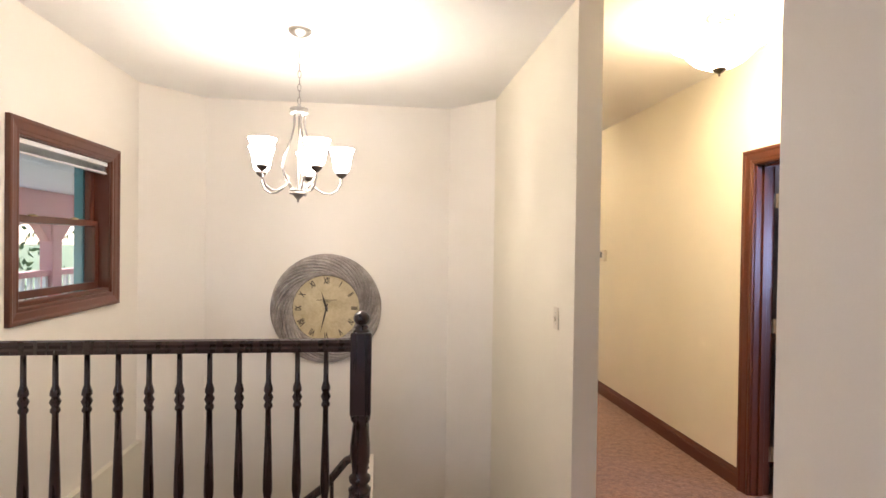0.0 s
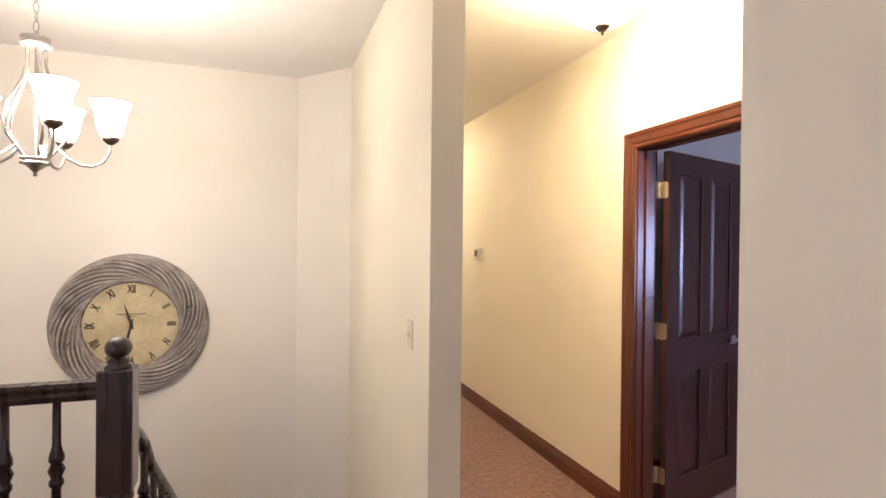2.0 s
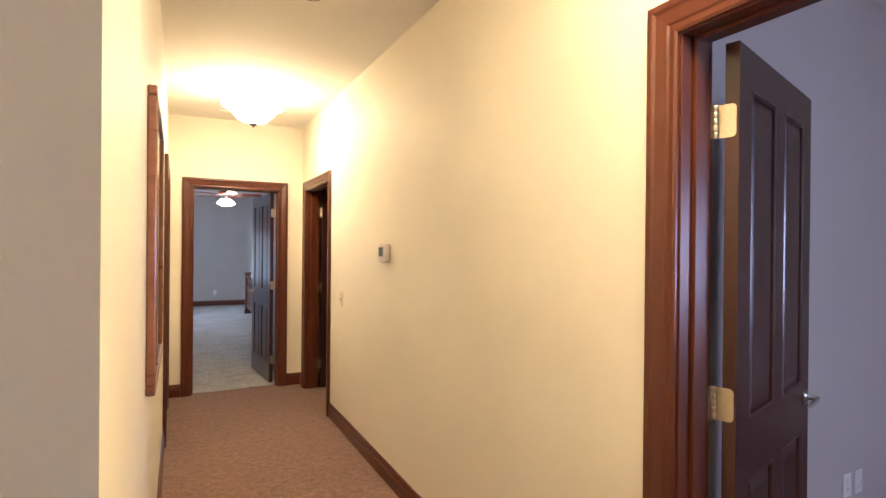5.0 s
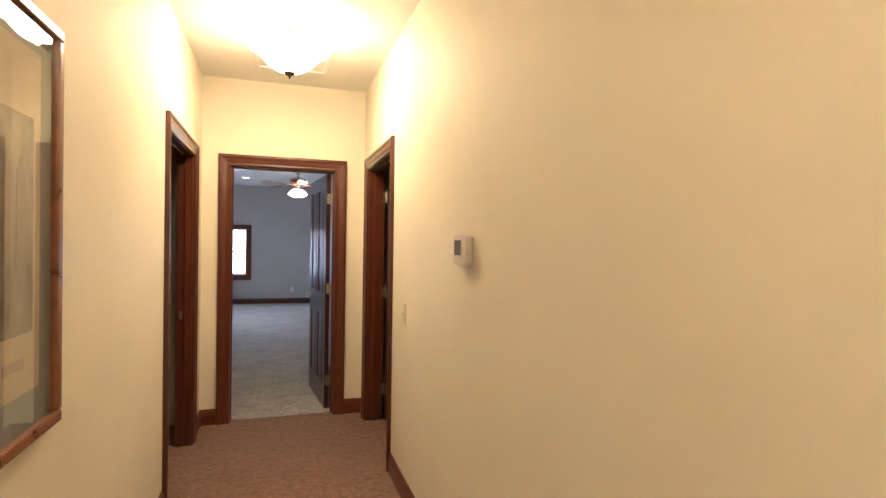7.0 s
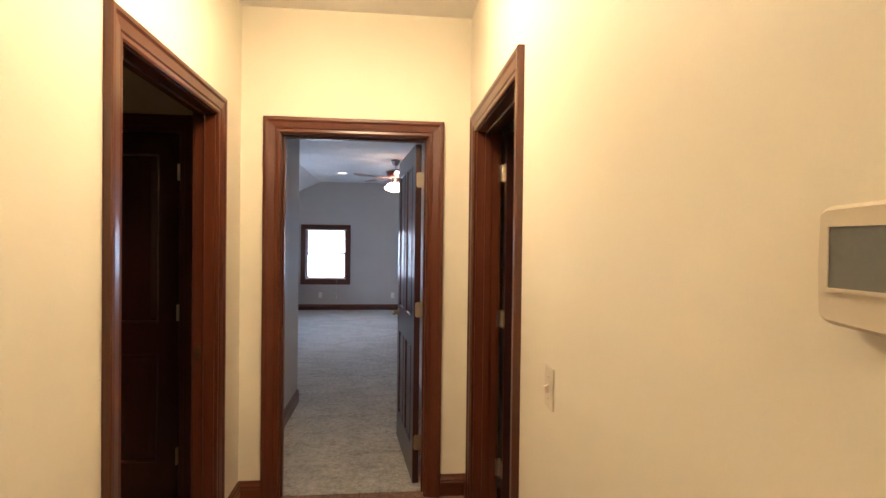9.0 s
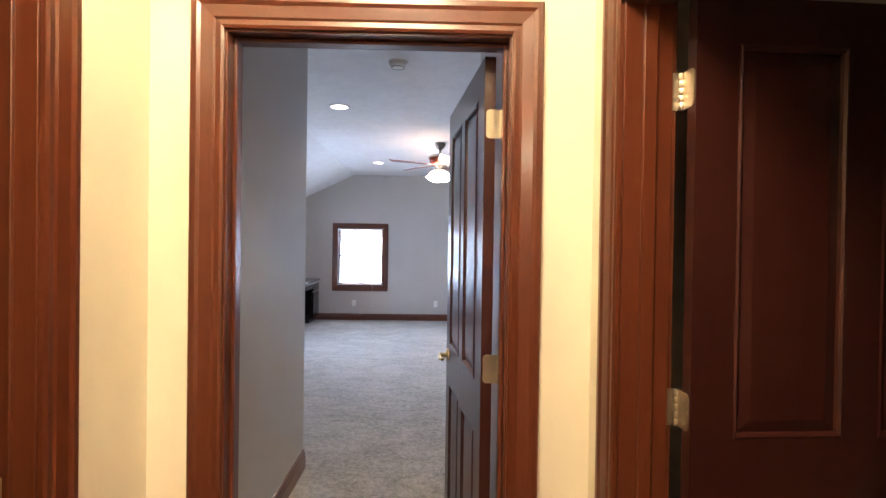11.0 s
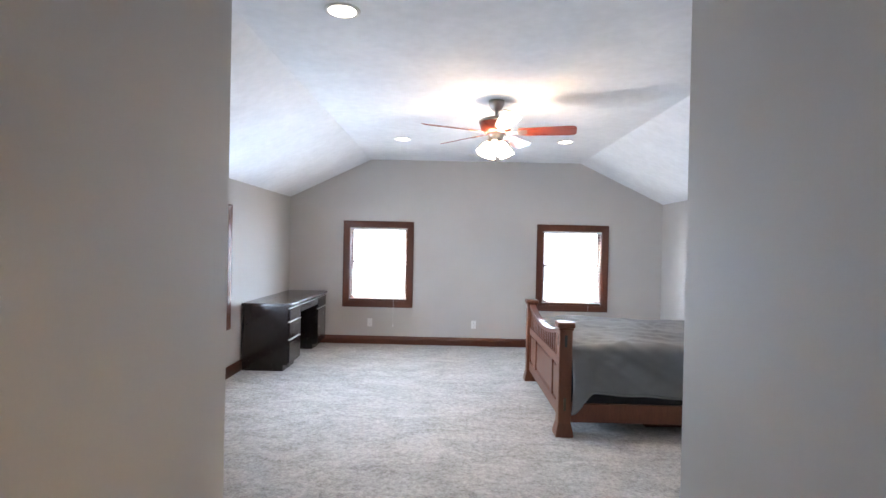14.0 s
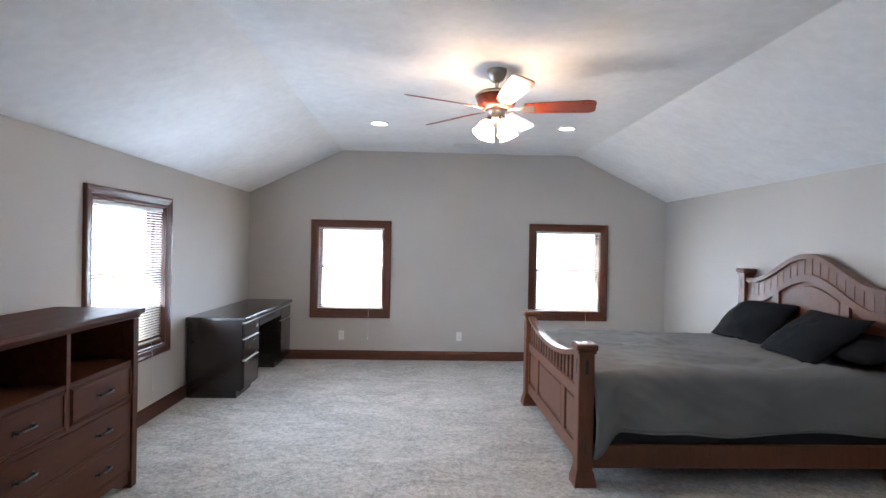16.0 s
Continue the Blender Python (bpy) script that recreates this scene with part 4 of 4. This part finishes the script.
for k, txt in enumerate(("XII", "I", "II", "III", "IV", "V", "VI", "VII", "VIII", "IX", "X", "XI")):
    cu = bpy.data.curves.new("numeral", "FONT")
    cu.offset = 0.0022
    cu.body, cu.size, cu.align_x, cu.align_y, cu.extrude = txt, 0.070, "CENTER", "CENTER", 0.0006
    tmp = bpy.data.objects.new("numeral", cu)
    scene.collection.objects.link(tmp)
    bpy.context.view_layer.update()
    me = bpy.data.meshes.new_from_object(tmp.evaluated_get(bpy.context.evaluated_depsgraph_get()))
    bpy.data.objects.remove(tmp)
    me.materials.clear()
    me.materials.append(INK)
    ob = new("numeral", me)
    ob.parent = o
    a = math.radians(-30 * k)
    ob.matrix_basis = Matrix.Translation((0.235 * math.sin(-a), -0.0195, 0.235 * math.cos(-a))) @ pose(0, 0, 0, 90) @ pose(0, 0, 0, 0, 0, math.degrees(a)) @ Matrix.Diagonal((0.58, 1.05, 1, 1))
part("dial_lettering", boxes(((-0.085, -0.0195, 0.068), (0.085, -0.0185, 0.073)), ((-0.035, -0.0195, 0.054), (0.035, -0.0185, 0.058))), INK, o)
part("hour_pointer", prism([(-0.006, -0.03), (0.006, -0.03), (0.009, 0.05), (0.0, 0.15), (-0.009, 0.05)], -0.024, -0.021), INK, o, m=pose(0, 0, 0, 0, -17, 0))
part("minute_pointer", prism([(-0.005, -0.04), (0.005, -0.04), (0.007, 0.08), (0.0, 0.215), (-0.007, 0.08)], -0.028, -0.025), INK, o, m=pose(0, 0, 0, 0, 193, 0))
part("centre_cap", lathe([(0.0, 0), (0.012, 0), (0.010, 0.010), (0, 0.012)], 16), INK, o, m=Matrix.Translation((0, -0.02, 0)) @ pose(0, 0, 0, 90))

# ---- framed print on the hall wall ----
o = thing("framed_print", "large street print in a walnut frame under glass", "picture")
o.matrix_basis = pose(XL, 3.79, 0.965, 0, 0, 90)
PW, PH = 0.86, 1.02
fr = 0.032
for lo, hi in (((0, -0.03, 0), (PW, 0, fr)), ((0, -0.03, PH - fr), (PW, 0, PH)), ((0, -0.03, fr), (fr, 0, PH - fr)), ((PW - fr, -0.03, fr), (PW, 0, PH - fr))):
    part("frame_moulding", box(lo, hi, 0.006, seg=2), PICFRAME, o)
part("mat_board", box((fr, -0.010, fr), (PW - fr, -0.004, PH - fr)), MATBOARD, o)
part("poster_paper", box((0.10, -0.0125, 0.12), (PW - 0.10, -0.0105, PH - 0.10)), PAPER, o, "cream poster paper")
part("poster_image", box((0.14, -0.0145, 0.26), (PW - 0.14, -0.013, PH - 0.26)), PRINT, o, "faded street scene")
rng = random.Random(4)
for k in range(9):
    x = 0.17 + 0.058 * k
    hgt = 0.08 + 0.16 * rng.random()
    part("printed_tower", prism([(x, 0.42), (x + 0.045, 0.42), (x + 0.045, 0.42 + hgt), (x + 0.022, 0.46 + hgt), (x, 0.42 + hgt)], -0.0155, -0.0147), PRINTROOF, o)
part("printed_lettering", boxes(((0.16, -0.0135, 0.18), (0.34, -0.0127, 0.205)), ((0.38, -0.0135, 0.18), (0.54, -0.0127, 0.205)), ((0.58, -0.0135, 0.18), (0.68, -0.0127, 0.205))), PRINTTEXT, o)
g = part("glass", box((fr, -0.020, fr), (PW - fr, -0.018, PH - fr)), GLASS, o)
g.visible_shadow = False

# ---- desk ----
o = thing("desk", "black-stained wooden desk with two drawer pedestals against the wall", "desk", KL + 0.017, 13.79, 0.004)
DW, DL, DH = 0.56, 1.73, 0.765
part("desktop", box((0, 0, DH - 0.035), (DW, DL, DH), 0.006, seg=2), BLACKWOOD, o)
for y0, y1 in ((0.02, 0.46), (DL - 0.46, DL - 0.02)):
    part("pedestal", box((0.01, y0, 0.07), (DW - 0.035, y1, DH - 0.035), 0.003), BLACKWOOD, o)
    part("plinth", box((0.01, y0 + 0.01, 0), (DW - 0.09, y1 - 0.01, 0.07)), BLACKWOOD, o)
part("modesty_panel", box((0.03, 0.46, 0.2), (0.05, DL - 0.46, DH - 0.035)), BLACKWOOD, o)
part("leg_frame", box((0.02, 0.46, DH - 0.06), (0.06, DL - 0.46, DH - 0.035)), BLACKWOOD, o)
for y0, y1, z0, z1 in ((0.03, 0.45, 0.09, 0.36), (0.03, 0.45, 0.37, 0.56), (0.03, 0.45, 0.57, 0.715), (0.47, DL - 0.47, 0.62, 0.715), (DL - 0.45, DL - 0.03, 0.57, 0.715), (DL - 0.45, DL - 0.03, 0.09, 0.56)):
    dr = part("drawer_front", box((DW - 0.036, y0, z0), (DW - 0.016, y1, z1 - 0.012), 0.003), BLACKWOOD, o)
    part("edge_pull", box((DW - 0.036, y0, z1 - 0.011), (DW - 0.012, y1, z1 - 0.003), 0.002), NICKEL, dr, "bright metal edge pull")

# ---- dresser ----
o = thing("dresser", "brown wooden media dresser with two open shelves and five drawers", "dresser", KL + 0.018, 10.86, 0.004)
W, L, HH = 0.50, 1.19, 1.065
part("top", box((-0.005, -0.03, HH - 0.03), (W + 0.035, L + 0.03, HH), 0.008, seg=2), DRESSWOOD, o)
part("cornice", prism([(0, HH - 0.055), (W + 0.004, HH - 0.055), (W + 0.02, HH - 0.03), (0, HH - 0.03)], -0.014, L + 0.014), DRESSWOOD, o)
for y in (0, L - 0.025):
    part("side_panel", box((0, y, 0.10), (W - 0.01, y + 0.025, HH - 0.055)), DRESSWOOD, o)
part("back_panel", box((0, 0.025, 0.10), (0.012, L - 0.025, HH - 0.055)), DRESSWOOD, o)
for y in (-0.008, L - 0.047):
    part("corner_post", box((W - 0.05, y, 0.0), (W + 0.008, y + 0.055, HH - 0.055), 0.004), DRESSWOOD, o)
    part("back_foot", box((0.0, y, 0.0), (0.05, y + 0.055, 0.11), 0.004), DRESSWOOD, o)
    part("post_inlay", box((W + 0.006, y + 0.019, HH - 0.19), (W + 0.0095, y + 0.036, HH - 0.12)), DARK, o)
mid = L / 2
part("shelf_floor", box((0.012, 0.025, 0.745), (W - 0.01, L - 0.025, 0.765)), DRESSWOOD, o)
part("shelf_divider", box((0.012, mid - 0.014, 0.53), (W - 0.002, mid + 0.014, HH - 0.055)), DRESSWOOD, o)
for z in (0.115, 0.325, 0.535, 0.752):
    part("rail", box((W - 0.03, 0.047, z - 0.012), (W - 0.004, L - 0.047, z + 0.012)), DRESSWOOD, o)
part("apron", prism([(0.047, 0.10), (0.047, 0.03), (0.12, 0.03), (0.2, 0.07), (L - 0.2, 0.07), (L - 0.12, 0.03), (L - 0.047, 0.03), (L - 0.047, 0.10)], 0, 0.02), DRESSWOOD, o, m=Matrix.Translation((W - 0.012, 0, 0)) @ pose(0, 0, 0, 0, 0, 90))


def drawer(o, x, y0, y1, z0, z1, pulls):
    dr = part("drawer_front", box((x - 0.02, y0, z0), (x, y1, z1), 0.003), DRESSWOOD, o)
    if len(pulls) == 1:
        part("drawer_moulding", boxes(((x - 0.004, y0 + 0.006, z0 + 0.006), (x + 0.006, y0 + 0.02, z1 - 0.006)), ((x - 0.004, y1 - 0.02, z0 + 0.006), (x + 0.006, y1 - 0.006, z1 - 0.006)), ((x - 0.004, y0 + 0.02, z0 + 0.006), (x + 0.006, y1 - 0.02, z0 + 0.02)), ((x - 0.004, y0 + 0.02, z1 - 0.02), (x + 0.006, y1 - 0.02, z1 - 0.006)), bevel=0.002), DRESSWOOD, dr)
    for y in pulls:
        zc = (z0 + z1) / 2
        b = tube([(x, y - 0.05, zc), (x + 0.02, y - 0.05, zc), (x + 0.026, y - 0.03, zc), (x + 0.026, y + 0.03, zc), (x + 0.02, y + 0.05, zc), (x, y + 0.05, zc)], 0.0065, 8)
        box((x, y - 0.062, zc - 0.012), (x + 0.004, y - 0.040, zc + 0.012), 0.001, b)
        box((x, y + 0.040, zc - 0.012), (x + 0.004, y + 0.062, zc + 0.012), 0.001, b)
        part("drawer_pull", b, PEWTER, dr, "black metal bar pull")


drawer(o, W, 0.052, mid - 0.018, 0.55, 0.738, [(mid + 0.03) / 2])
drawer(o, W, mid + 0.018, L - 0.052, 0.55, 0.738, [(mid + L - 0.03) / 2])
drawer(o, W, 0.052, L - 0.052, 0.34, 0.52, [mid / 2 + 0.02, L - mid / 2 - 0.02])
drawer(o, W, 0.052, L - 0.052, 0.13, 0.31, [mid / 2 + 0.02, L - mid / 2 - 0.02])

# ---- bed ----
BX0, BX1, BY0, BY1 = 2.575, 4.655, 12.08, 13.72
bed = thing("bed", "brown cherry panelled bed frame with an arched headboard", "bed", 0, 0, 0.004)
BC = (BY0 + BY1) / 2


def bed_post(x, y, h):
    p = part("post", box((-0.05, -0.05, 0.09), (0.05, 0.05, h - 0.06), 0.006), BEDWOOD, bed, m=Matrix.Translation((x, y, 0)))
    b = bmesh.new()
    for z0, z1, s0, s1 in ((0, 0.03, 0.068, 0.066), (0.03, 0.10, 0.066, 0.050)):
        lo = [b.verts.new((i * s0, j * s0, z0)) for i, j in ((-1, -1), (1, -1), (1, 1), (-1, 1))]
        hi = [b.verts.new((i * s1, j * s1, z1)) for i, j in ((-1, -1), (1, -1), (1, 1), (-1, 1))]
        b.faces.new(lo[::-1]), b.faces.new(hi)
        for k in range(4):
            b.faces.new((lo[k], lo[(k + 1) % 4], hi[(k + 1) % 4], hi[k]))
    part("foot_block", b, BEDWOOD, p)
    c = box((-0.068, -0.068, h - 0.045), (0.068, 0.068, h), 0.014, seg=3)
    box((-0.058, -0.058, h - 0.062), (0.058, 0.058, h - 0.045), 0.004, c)
    part("post_cap", c, BEDWOOD, p)
    for sx in (-1, 1):
        part("post_inlay", box((sx * 0.05 - 0.0015, -0.010, h - 0.19), (sx * 0.05 + 0.0015, 0.010, h - 0.10)), DARK, p)
    part("post_inlay", box((-0.010, -0.0515, h - 0.19), (0.010, -0.049, h - 0.10)), DARK, p)
    part("rail_cover", box((-0.010, -0.054, 0.20), (0.010, -0.049, 0.30), 0.001), BRONZE, p)


for y in (BY0, BY1):
    bed_post(BX0, y, 0.885)
    bed_post(BX1, y, 1.32)


def board(name, x, y0, y1, low, top, t, n=24, mat_=BEDWOOD):
    """An upright board across the bed between two curved edges low(u) and top(u)."""
    us = [i / n for i in range(n + 1)]
    pts = [(y0 + (y1 - y0) * u, low(u)) for u in us] + [(y0 + (y1 - y0) * u, top(u)) for u in reversed(us)]
    return part(name, prism(pts, -t / 2, t / 2), mat_, bed, m=Matrix.Translation((x, 0, 0)) @ pose(0, 0, 0, 0, 0, 90))


def sag(u):
    return 0.735 + 0.105 * (2 * u - 1) ** 2


ya, yb = BY0 + 0.05, BY1 - 0.05
board("foot_top_rail", BX0, ya, yb, lambda u: sag(u) - 0.035, sag, 0.062)
board("foot_mid_rail", BX0, ya, yb, lambda u: 0.515, lambda u: 0.585, 0.045)
board("foot_low_rail", BX0, ya, yb, lambda u: 0.12, lambda u: 0.215, 0.045)
for k in range(17):
    u = (k + 0.5) / 17
    y = ya + (yb - ya) * u
    part("slat", box((BX0 - 0.010, y - 0.024, 0.58), (BX0 + 0.010, y + 0.024, sag(u) - 0.03), 0.002), BEDWOOD, bed)
part("foot_panel_back", box((BX0 - 0.006, ya, 0.21), (BX0 + 0.012, yb, 0.52)), BEDWOOD, bed)
for y0, y1 in ((ya, ya + 0.03), (ya + 0.31, ya + 0.40), (yb - 0.40, yb - 0.31), (yb - 0.03, yb)):
    part("foot_stile", box((BX0 - 0.0225, y0, 0.215), (BX0 + 0.0225, y1, 0.515), 0.002), BEDWOOD, bed)
for y0, y1 in ((ya + 0.05, ya + 0.29), (ya + 0.42, yb - 0.42), (yb - 0.29, yb - 0.05)):
    part("foot_panel", box((BX0 - 0.016, y0, 0.235), (BX0 - 0.004, y1, 0.495), 0.010), BEDWOOD, bed)
for y in (BY0 - 0.012, BY1 + 0.012):
    part("side_rail", box((BX0 + 0.05, y - 0.015, 0.105), (BX1 - 0.05, y + 0.015, 0.25), 0.003), BEDWOOD, bed)


def arch(u):
    s = abs(2 * u - 1)
    return 1.235 + 0.235 * (0.5 + 0.5 * math.cos(math.pi * min(1, s * 1.12)))


board("head_top_rail", BX1, ya, yb, lambda u: arch(u) - 0.04, arch, 0.075)
board("head_backing", BX1 + 0.01, ya, yb, lambda u: 0.35, lambda u: arch(u) - 0.02, 0.02)
board("head_arch_rail", BX1, ya, yb, lambda u: arch(u) - 0.225, lambda u: arch(u) - 0.165, 0.05)
for k in range(19):
    u = (k + 0.5) / 19
    y = ya + (yb - ya) * u
    part("head_slat", box((BX1 - 0.016, y - 0.0385, arch(u) - 0.18), (BX1 + 0.004, y + 0.0385, arch(u) - 0.03), 0.002), BEDWOOD, bed)
for y0, y1 in ((ya, ya + 0.04), (ya + 0.36, ya + 0.44), (yb - 0.44, yb - 0.36), (yb - 0.04, yb)):
    u = ((y0 + y1) / 2 - ya) / (yb - ya)
    part("head_stile", box((BX1 - 0.025, y0, 0.35), (BX1 + 0.01, y1, arch(u) - 0.19), 0.002), BEDWOOD, bed)
for y0, y1 in ((ya + 0.06, ya + 0.34), (ya + 0.47, yb - 0.47), (yb - 0.34, yb - 0.06)):
    us = [i / 10 for i in range(11)]
    pts = [(y0, 0.45), (y1, 0.45)] + [(y1 + (y0 - y1) * v, arch((y1 + (y0 - y1) * v - ya) / (yb - ya)) - 0.26) for v in us]
    part("head_panel", prism(pts, -0.012, 0.0, bevel=0.004), BEDWOOD, bed, m=Matrix.Translation((BX1 - 0.008, 0, 0)) @ pose(0, 0, 0, 0, 0, 90))

o = thing("box_spring", "charcoal covered box spring on the bed frame", "mattress", 0, 0, 0.0)
part("cover", box((BX0 + 0.05, BY0 + 0.022, 0.20), (BX1 - 0.05, BY1 - 0.022, 0.44), 0.02, seg=2), SKIRT, o)
part("mattress", box((BX0 + 0.06, BY0 + 0.03, 0.44), (BX1 - 0.05, BY1 - 0.03, 0.66), 0.05, seg=3), SKIRT, o)

# cover: a cloth draped over the mattress, with folds and a bunched corner at the foot
bm = bmesh.new()
NX, NY = 120, 110
x0, x1 = BX0 + 0.055, BX1 - 0.06
drop = 0.36
half = (BY1 - BY0) / 2 - 0.005
span = 2 * (half + drop)
grid = []
for i in range(NX + 1):
    row = []
    u = i / NX
    for j in range(NY + 1):
        s = -span / 2 + span * j / NY
        x = x0 + (x1 - x0) * u
        a = abs(s)
        sg = 1 if s > 0 else -1
        rr = 0.07
        if a < half - rr:
            y, z = s, 0.705
        elif a < half - rr + rr * math.pi / 2:
            th = (a - half + rr) / rr
            y, z = sg * (half - rr + rr * math.sin(th)), 0.705 - rr + rr * math.cos(th)
        else:
            d_ = a - (half - rr + rr * math.pi / 2)
            fold = 0.018 * math.sin(x * 9 + 1.2 * math.sin(x * 4)) * min(1, d_ / 0.2)
            y, z = sg * (half + 0.004 + fold + 0.09 * math.cos(math.pi / 2 * min(1, u / 0.09)) * math.sin(math.pi * min(1, d_ / 0.36)) ** 0.6), 0.705 - rr - d_ + 0.012 * math.sin(x * 5)
            z -= 0.15 * math.cos(math.pi / 2 * min(1, u / 0.10)) ** 2 * min(1, d_ / 0.25)
        nz = noise.noise(Vector((x * 2.6, s * 2.2, 0.3))) * 0.022 + noise.noise(Vector((x * 7 + s * 3, s * 9, 1.7))) * 0.007
        nz += 0.013 * max(0, 1 - abs(noise.noise(Vector((x * 3.2 + s * 5.5, s * 1.3 - x * 0.8, 7.3)))) * 4.0) * (1 if noise.noise(Vector((x * 1.4, s * 1.4, 2.2))) > -0.1 else 0.3)
        nz += 0.012 * abs(noise.noise(Vector((x * 5 - s * 7, s * 3 + x, 4.1)))) * 2
        z += nz * (1 if a < half - 0.05 else 0.3)
        if a >= half - 0.05:
            y += sg * max(0, nz) * 0.8
        row.append(bm.verts.new((x, BC + y, z)))
    grid.append(row)
for i in range(NX):
    for j in range(NY):
        bm.faces.new((grid[i][j], grid[i + 1][j], grid[i + 1][j + 1], grid[i][j + 1]))
hems = [[grid[i][j].co.copy() for i in range(NX + 1)] for j in (0, NY)]
ob = part("bed_cover", bm, SHEET, smooth=True)
for line in hems:
    part("hem", tube(line, 0.007, 6), SHEET, ob, "stitched hem", smooth=True)
so = ob.modifiers.new("thick", "SOLIDIFY")
so.thickness = 0.012
tagged(ob, "rumpled grey cotton cover spread over the bed", "bedding")


def pillow(x, y, z, w, l, h, rx, ry, rz, seed):
    bm = bmesh.new()
    n, sheets = 22, []
    for sgn in (1, -1):
        g = []
        for i in range(n + 1):
            row = []
            for j in range(n + 1):
                u, v = 2 * i / n - 1, 2 * j / n - 1
                puff = ((1 - u * u) * (1 - v * v)) ** 0.55
                pin = 1 - 0.06 * (1 - abs(v)) * abs(u) ** 3
                zz = sgn * h / 2 * puff + (0.022 * noise.noise(Vector((u * 2.5 + seed, v * 2.5, sgn))) + 0.010 * noise.noise(Vector((u * 6 + seed, v * 6, sgn)))) * puff + 0.035 * noise.noise(Vector((u * 0.9 + seed * 2, v * 0.9, 0.5))) * (u * u + v * v)
                row.append(bm.verts.new((u * w / 2 * (1 - 0.07 * (1 - v * v)), v * l / 2 * (1 - 0.05 * (1 - u * u)) * pin, zz)))
            g.append(row)
        for i in range(n):
            for j in range(n):
                q = (g[i][j], g[i + 1][j], g[i + 1][j + 1], g[i][j + 1])
                bm.faces.new(q if sgn > 0 else q[::-1])
    bmesh.ops.remove_doubles(bm, verts=bm.verts, dist=0.0005)
    ob = part("pillow", bm, PILLOW, m=pose(x, y, z, rx, ry, rz), smooth=True)
    return tagged(ob, "black cotton pillow leaning against the headboard", "pillow", "pillows on the bed")


pillow(4.45, 13.28, 0.885, 0.48, 0.64, 0.17, 0, -42, 8, 1)
pillow(4.42, 12.58, 0.87, 0.52, 0.72, 0.18, 0, -36, -8, 2)
pillow(4.55, 12.32, 0.84, 0.44, 0.60, 0.15, 0, -16, 4, 3)

for x0_, x1_ in ((3.30, 3.72), (3.74, 3.98)):
    o = thing("floor_plank", "loose reddish wooden slat lying under the bed", "plank", 0, 0, 0.005)
    part("board", box((x0_, 12.30, 0.0), (x1_, 12.42, 0.018), 0.002), TRIMH, o)

# ---- porch and garden outside the stairwell window ----
slab("ground", (-400, -400, -3.2), (400, 400, -3.0), GRASS, "green lawn around the house", "ground")
po = thing("porch", "pink painted porch with white ceiling, posts and railing", "porch", 0, 0, 0)
part("porch_ceiling", box((-4.4, -3, 2.13), (-1.90, 14, 2.21)), PORCHCEIL, po)
part("porch_beam", box((-4.4, -3, 1.70), (-4.15, 14, 2.128)), PORCH, po)
# Floor out of view, as pale as the ceiling to bounce daylight up.
part("porch_floor", box((-4.5, -3, 0.0), (-1.90, 14, 0.12)), PORCHCEIL, po)
for y in (2.4, 4.9, 7.4, 9.9, 12.4):
    p = part("porch_post", box((-4.36, y - 0.10, 0.12), (-4.19, y + 0.10, 1.70), 0.01), PORCH, po)
    part("post_bracket", prism([(-0.34, 1.70), (0.34, 1.70), (0.12, 1.48), (-0.12, 1.48)], -0.06, 0.06), PORCH, p, m=Matrix.Translation((-4.275, y, 0)) @ pose(0, 0, 0, 0, 0, 90))
part("porch_rail", box((-4.32, -3, 1.02), (-4.22, 14, 1.10), 0.01), PORCH, po)
for k in range(90):
    y = 0.5 + 0.15 * k
    part("porch_baluster", box((-4.29, y, 0.12), (-4.25, y + 0.05, 1.02)), WPLASTIC, po)
part("window_shutter", box((-1.93, 3.64, 1.1), (-1.87, 3.72, 2.1), 0.004), TEAL, po, "teal painted trim beside the window")


def tree(x, y, h, seed):
    o = thing("tree", "leafy green garden tree beyond the porch", "tree", x, y, -3.0, group="garden trees")
    r_ = random.Random(seed)
    b = tube([(0, 0, 0), (0.1, 0.05, h * 0.3), (0.0, 0.1, h * 0.6), (0.1, 0, h * 0.85)], [0.22, 0.16, 0.10, 0.03], 10)
    tips = []
    for k in range(14):
        a, z = r_.uniform(0, 6.28), h * r_.uniform(0.3, 0.8)
        l = h * 0.3 * r_.uniform(0.6, 1.1)
        tip = (l * math.cos(a), l * math.sin(a), z + l * 0.5)
        tube([(0.05, 0.05, z), (tip[0] * 0.5, tip[1] * 0.5, z + l * 0.2), tip], [0.07, 0.045, 0.015], 6, b)
        tips.append(tip)
    part("trunk", b, BARK, o)
    vs, fs = [], []
    for tip in tips + [(0.1, 0, h * 0.9)]:
        for k in range(170):
            c_ = Vector(tip) + Vector([r_.gauss(0, h * 0.085) for _ in range(3)])
            q = Euler([r_.uniform(0, 6.28) for _ in range(3)]).to_matrix()
            s = r_.uniform(0.08, 0.16)
            i0 = len(vs)
            vs += [c_ + q @ Vector(v) * s for v in ((-1, 0, 0), (0, -0.5, 0.1), (1, 0, 0), (0, 0.5, 0.1))]
            fs.append((i0, i0 + 1, i0 + 2, i0 + 3))
    me = bpy.data.meshes.new("crown")
    me.from_pydata([tuple(v) for v in vs], [], fs)
    me.materials.append(FOLIAGE)
    cr = new("crown", me)
    cr.parent = o


tree(-12, 18, 9, 2)
tree(-15, 13, 8.5, 5)
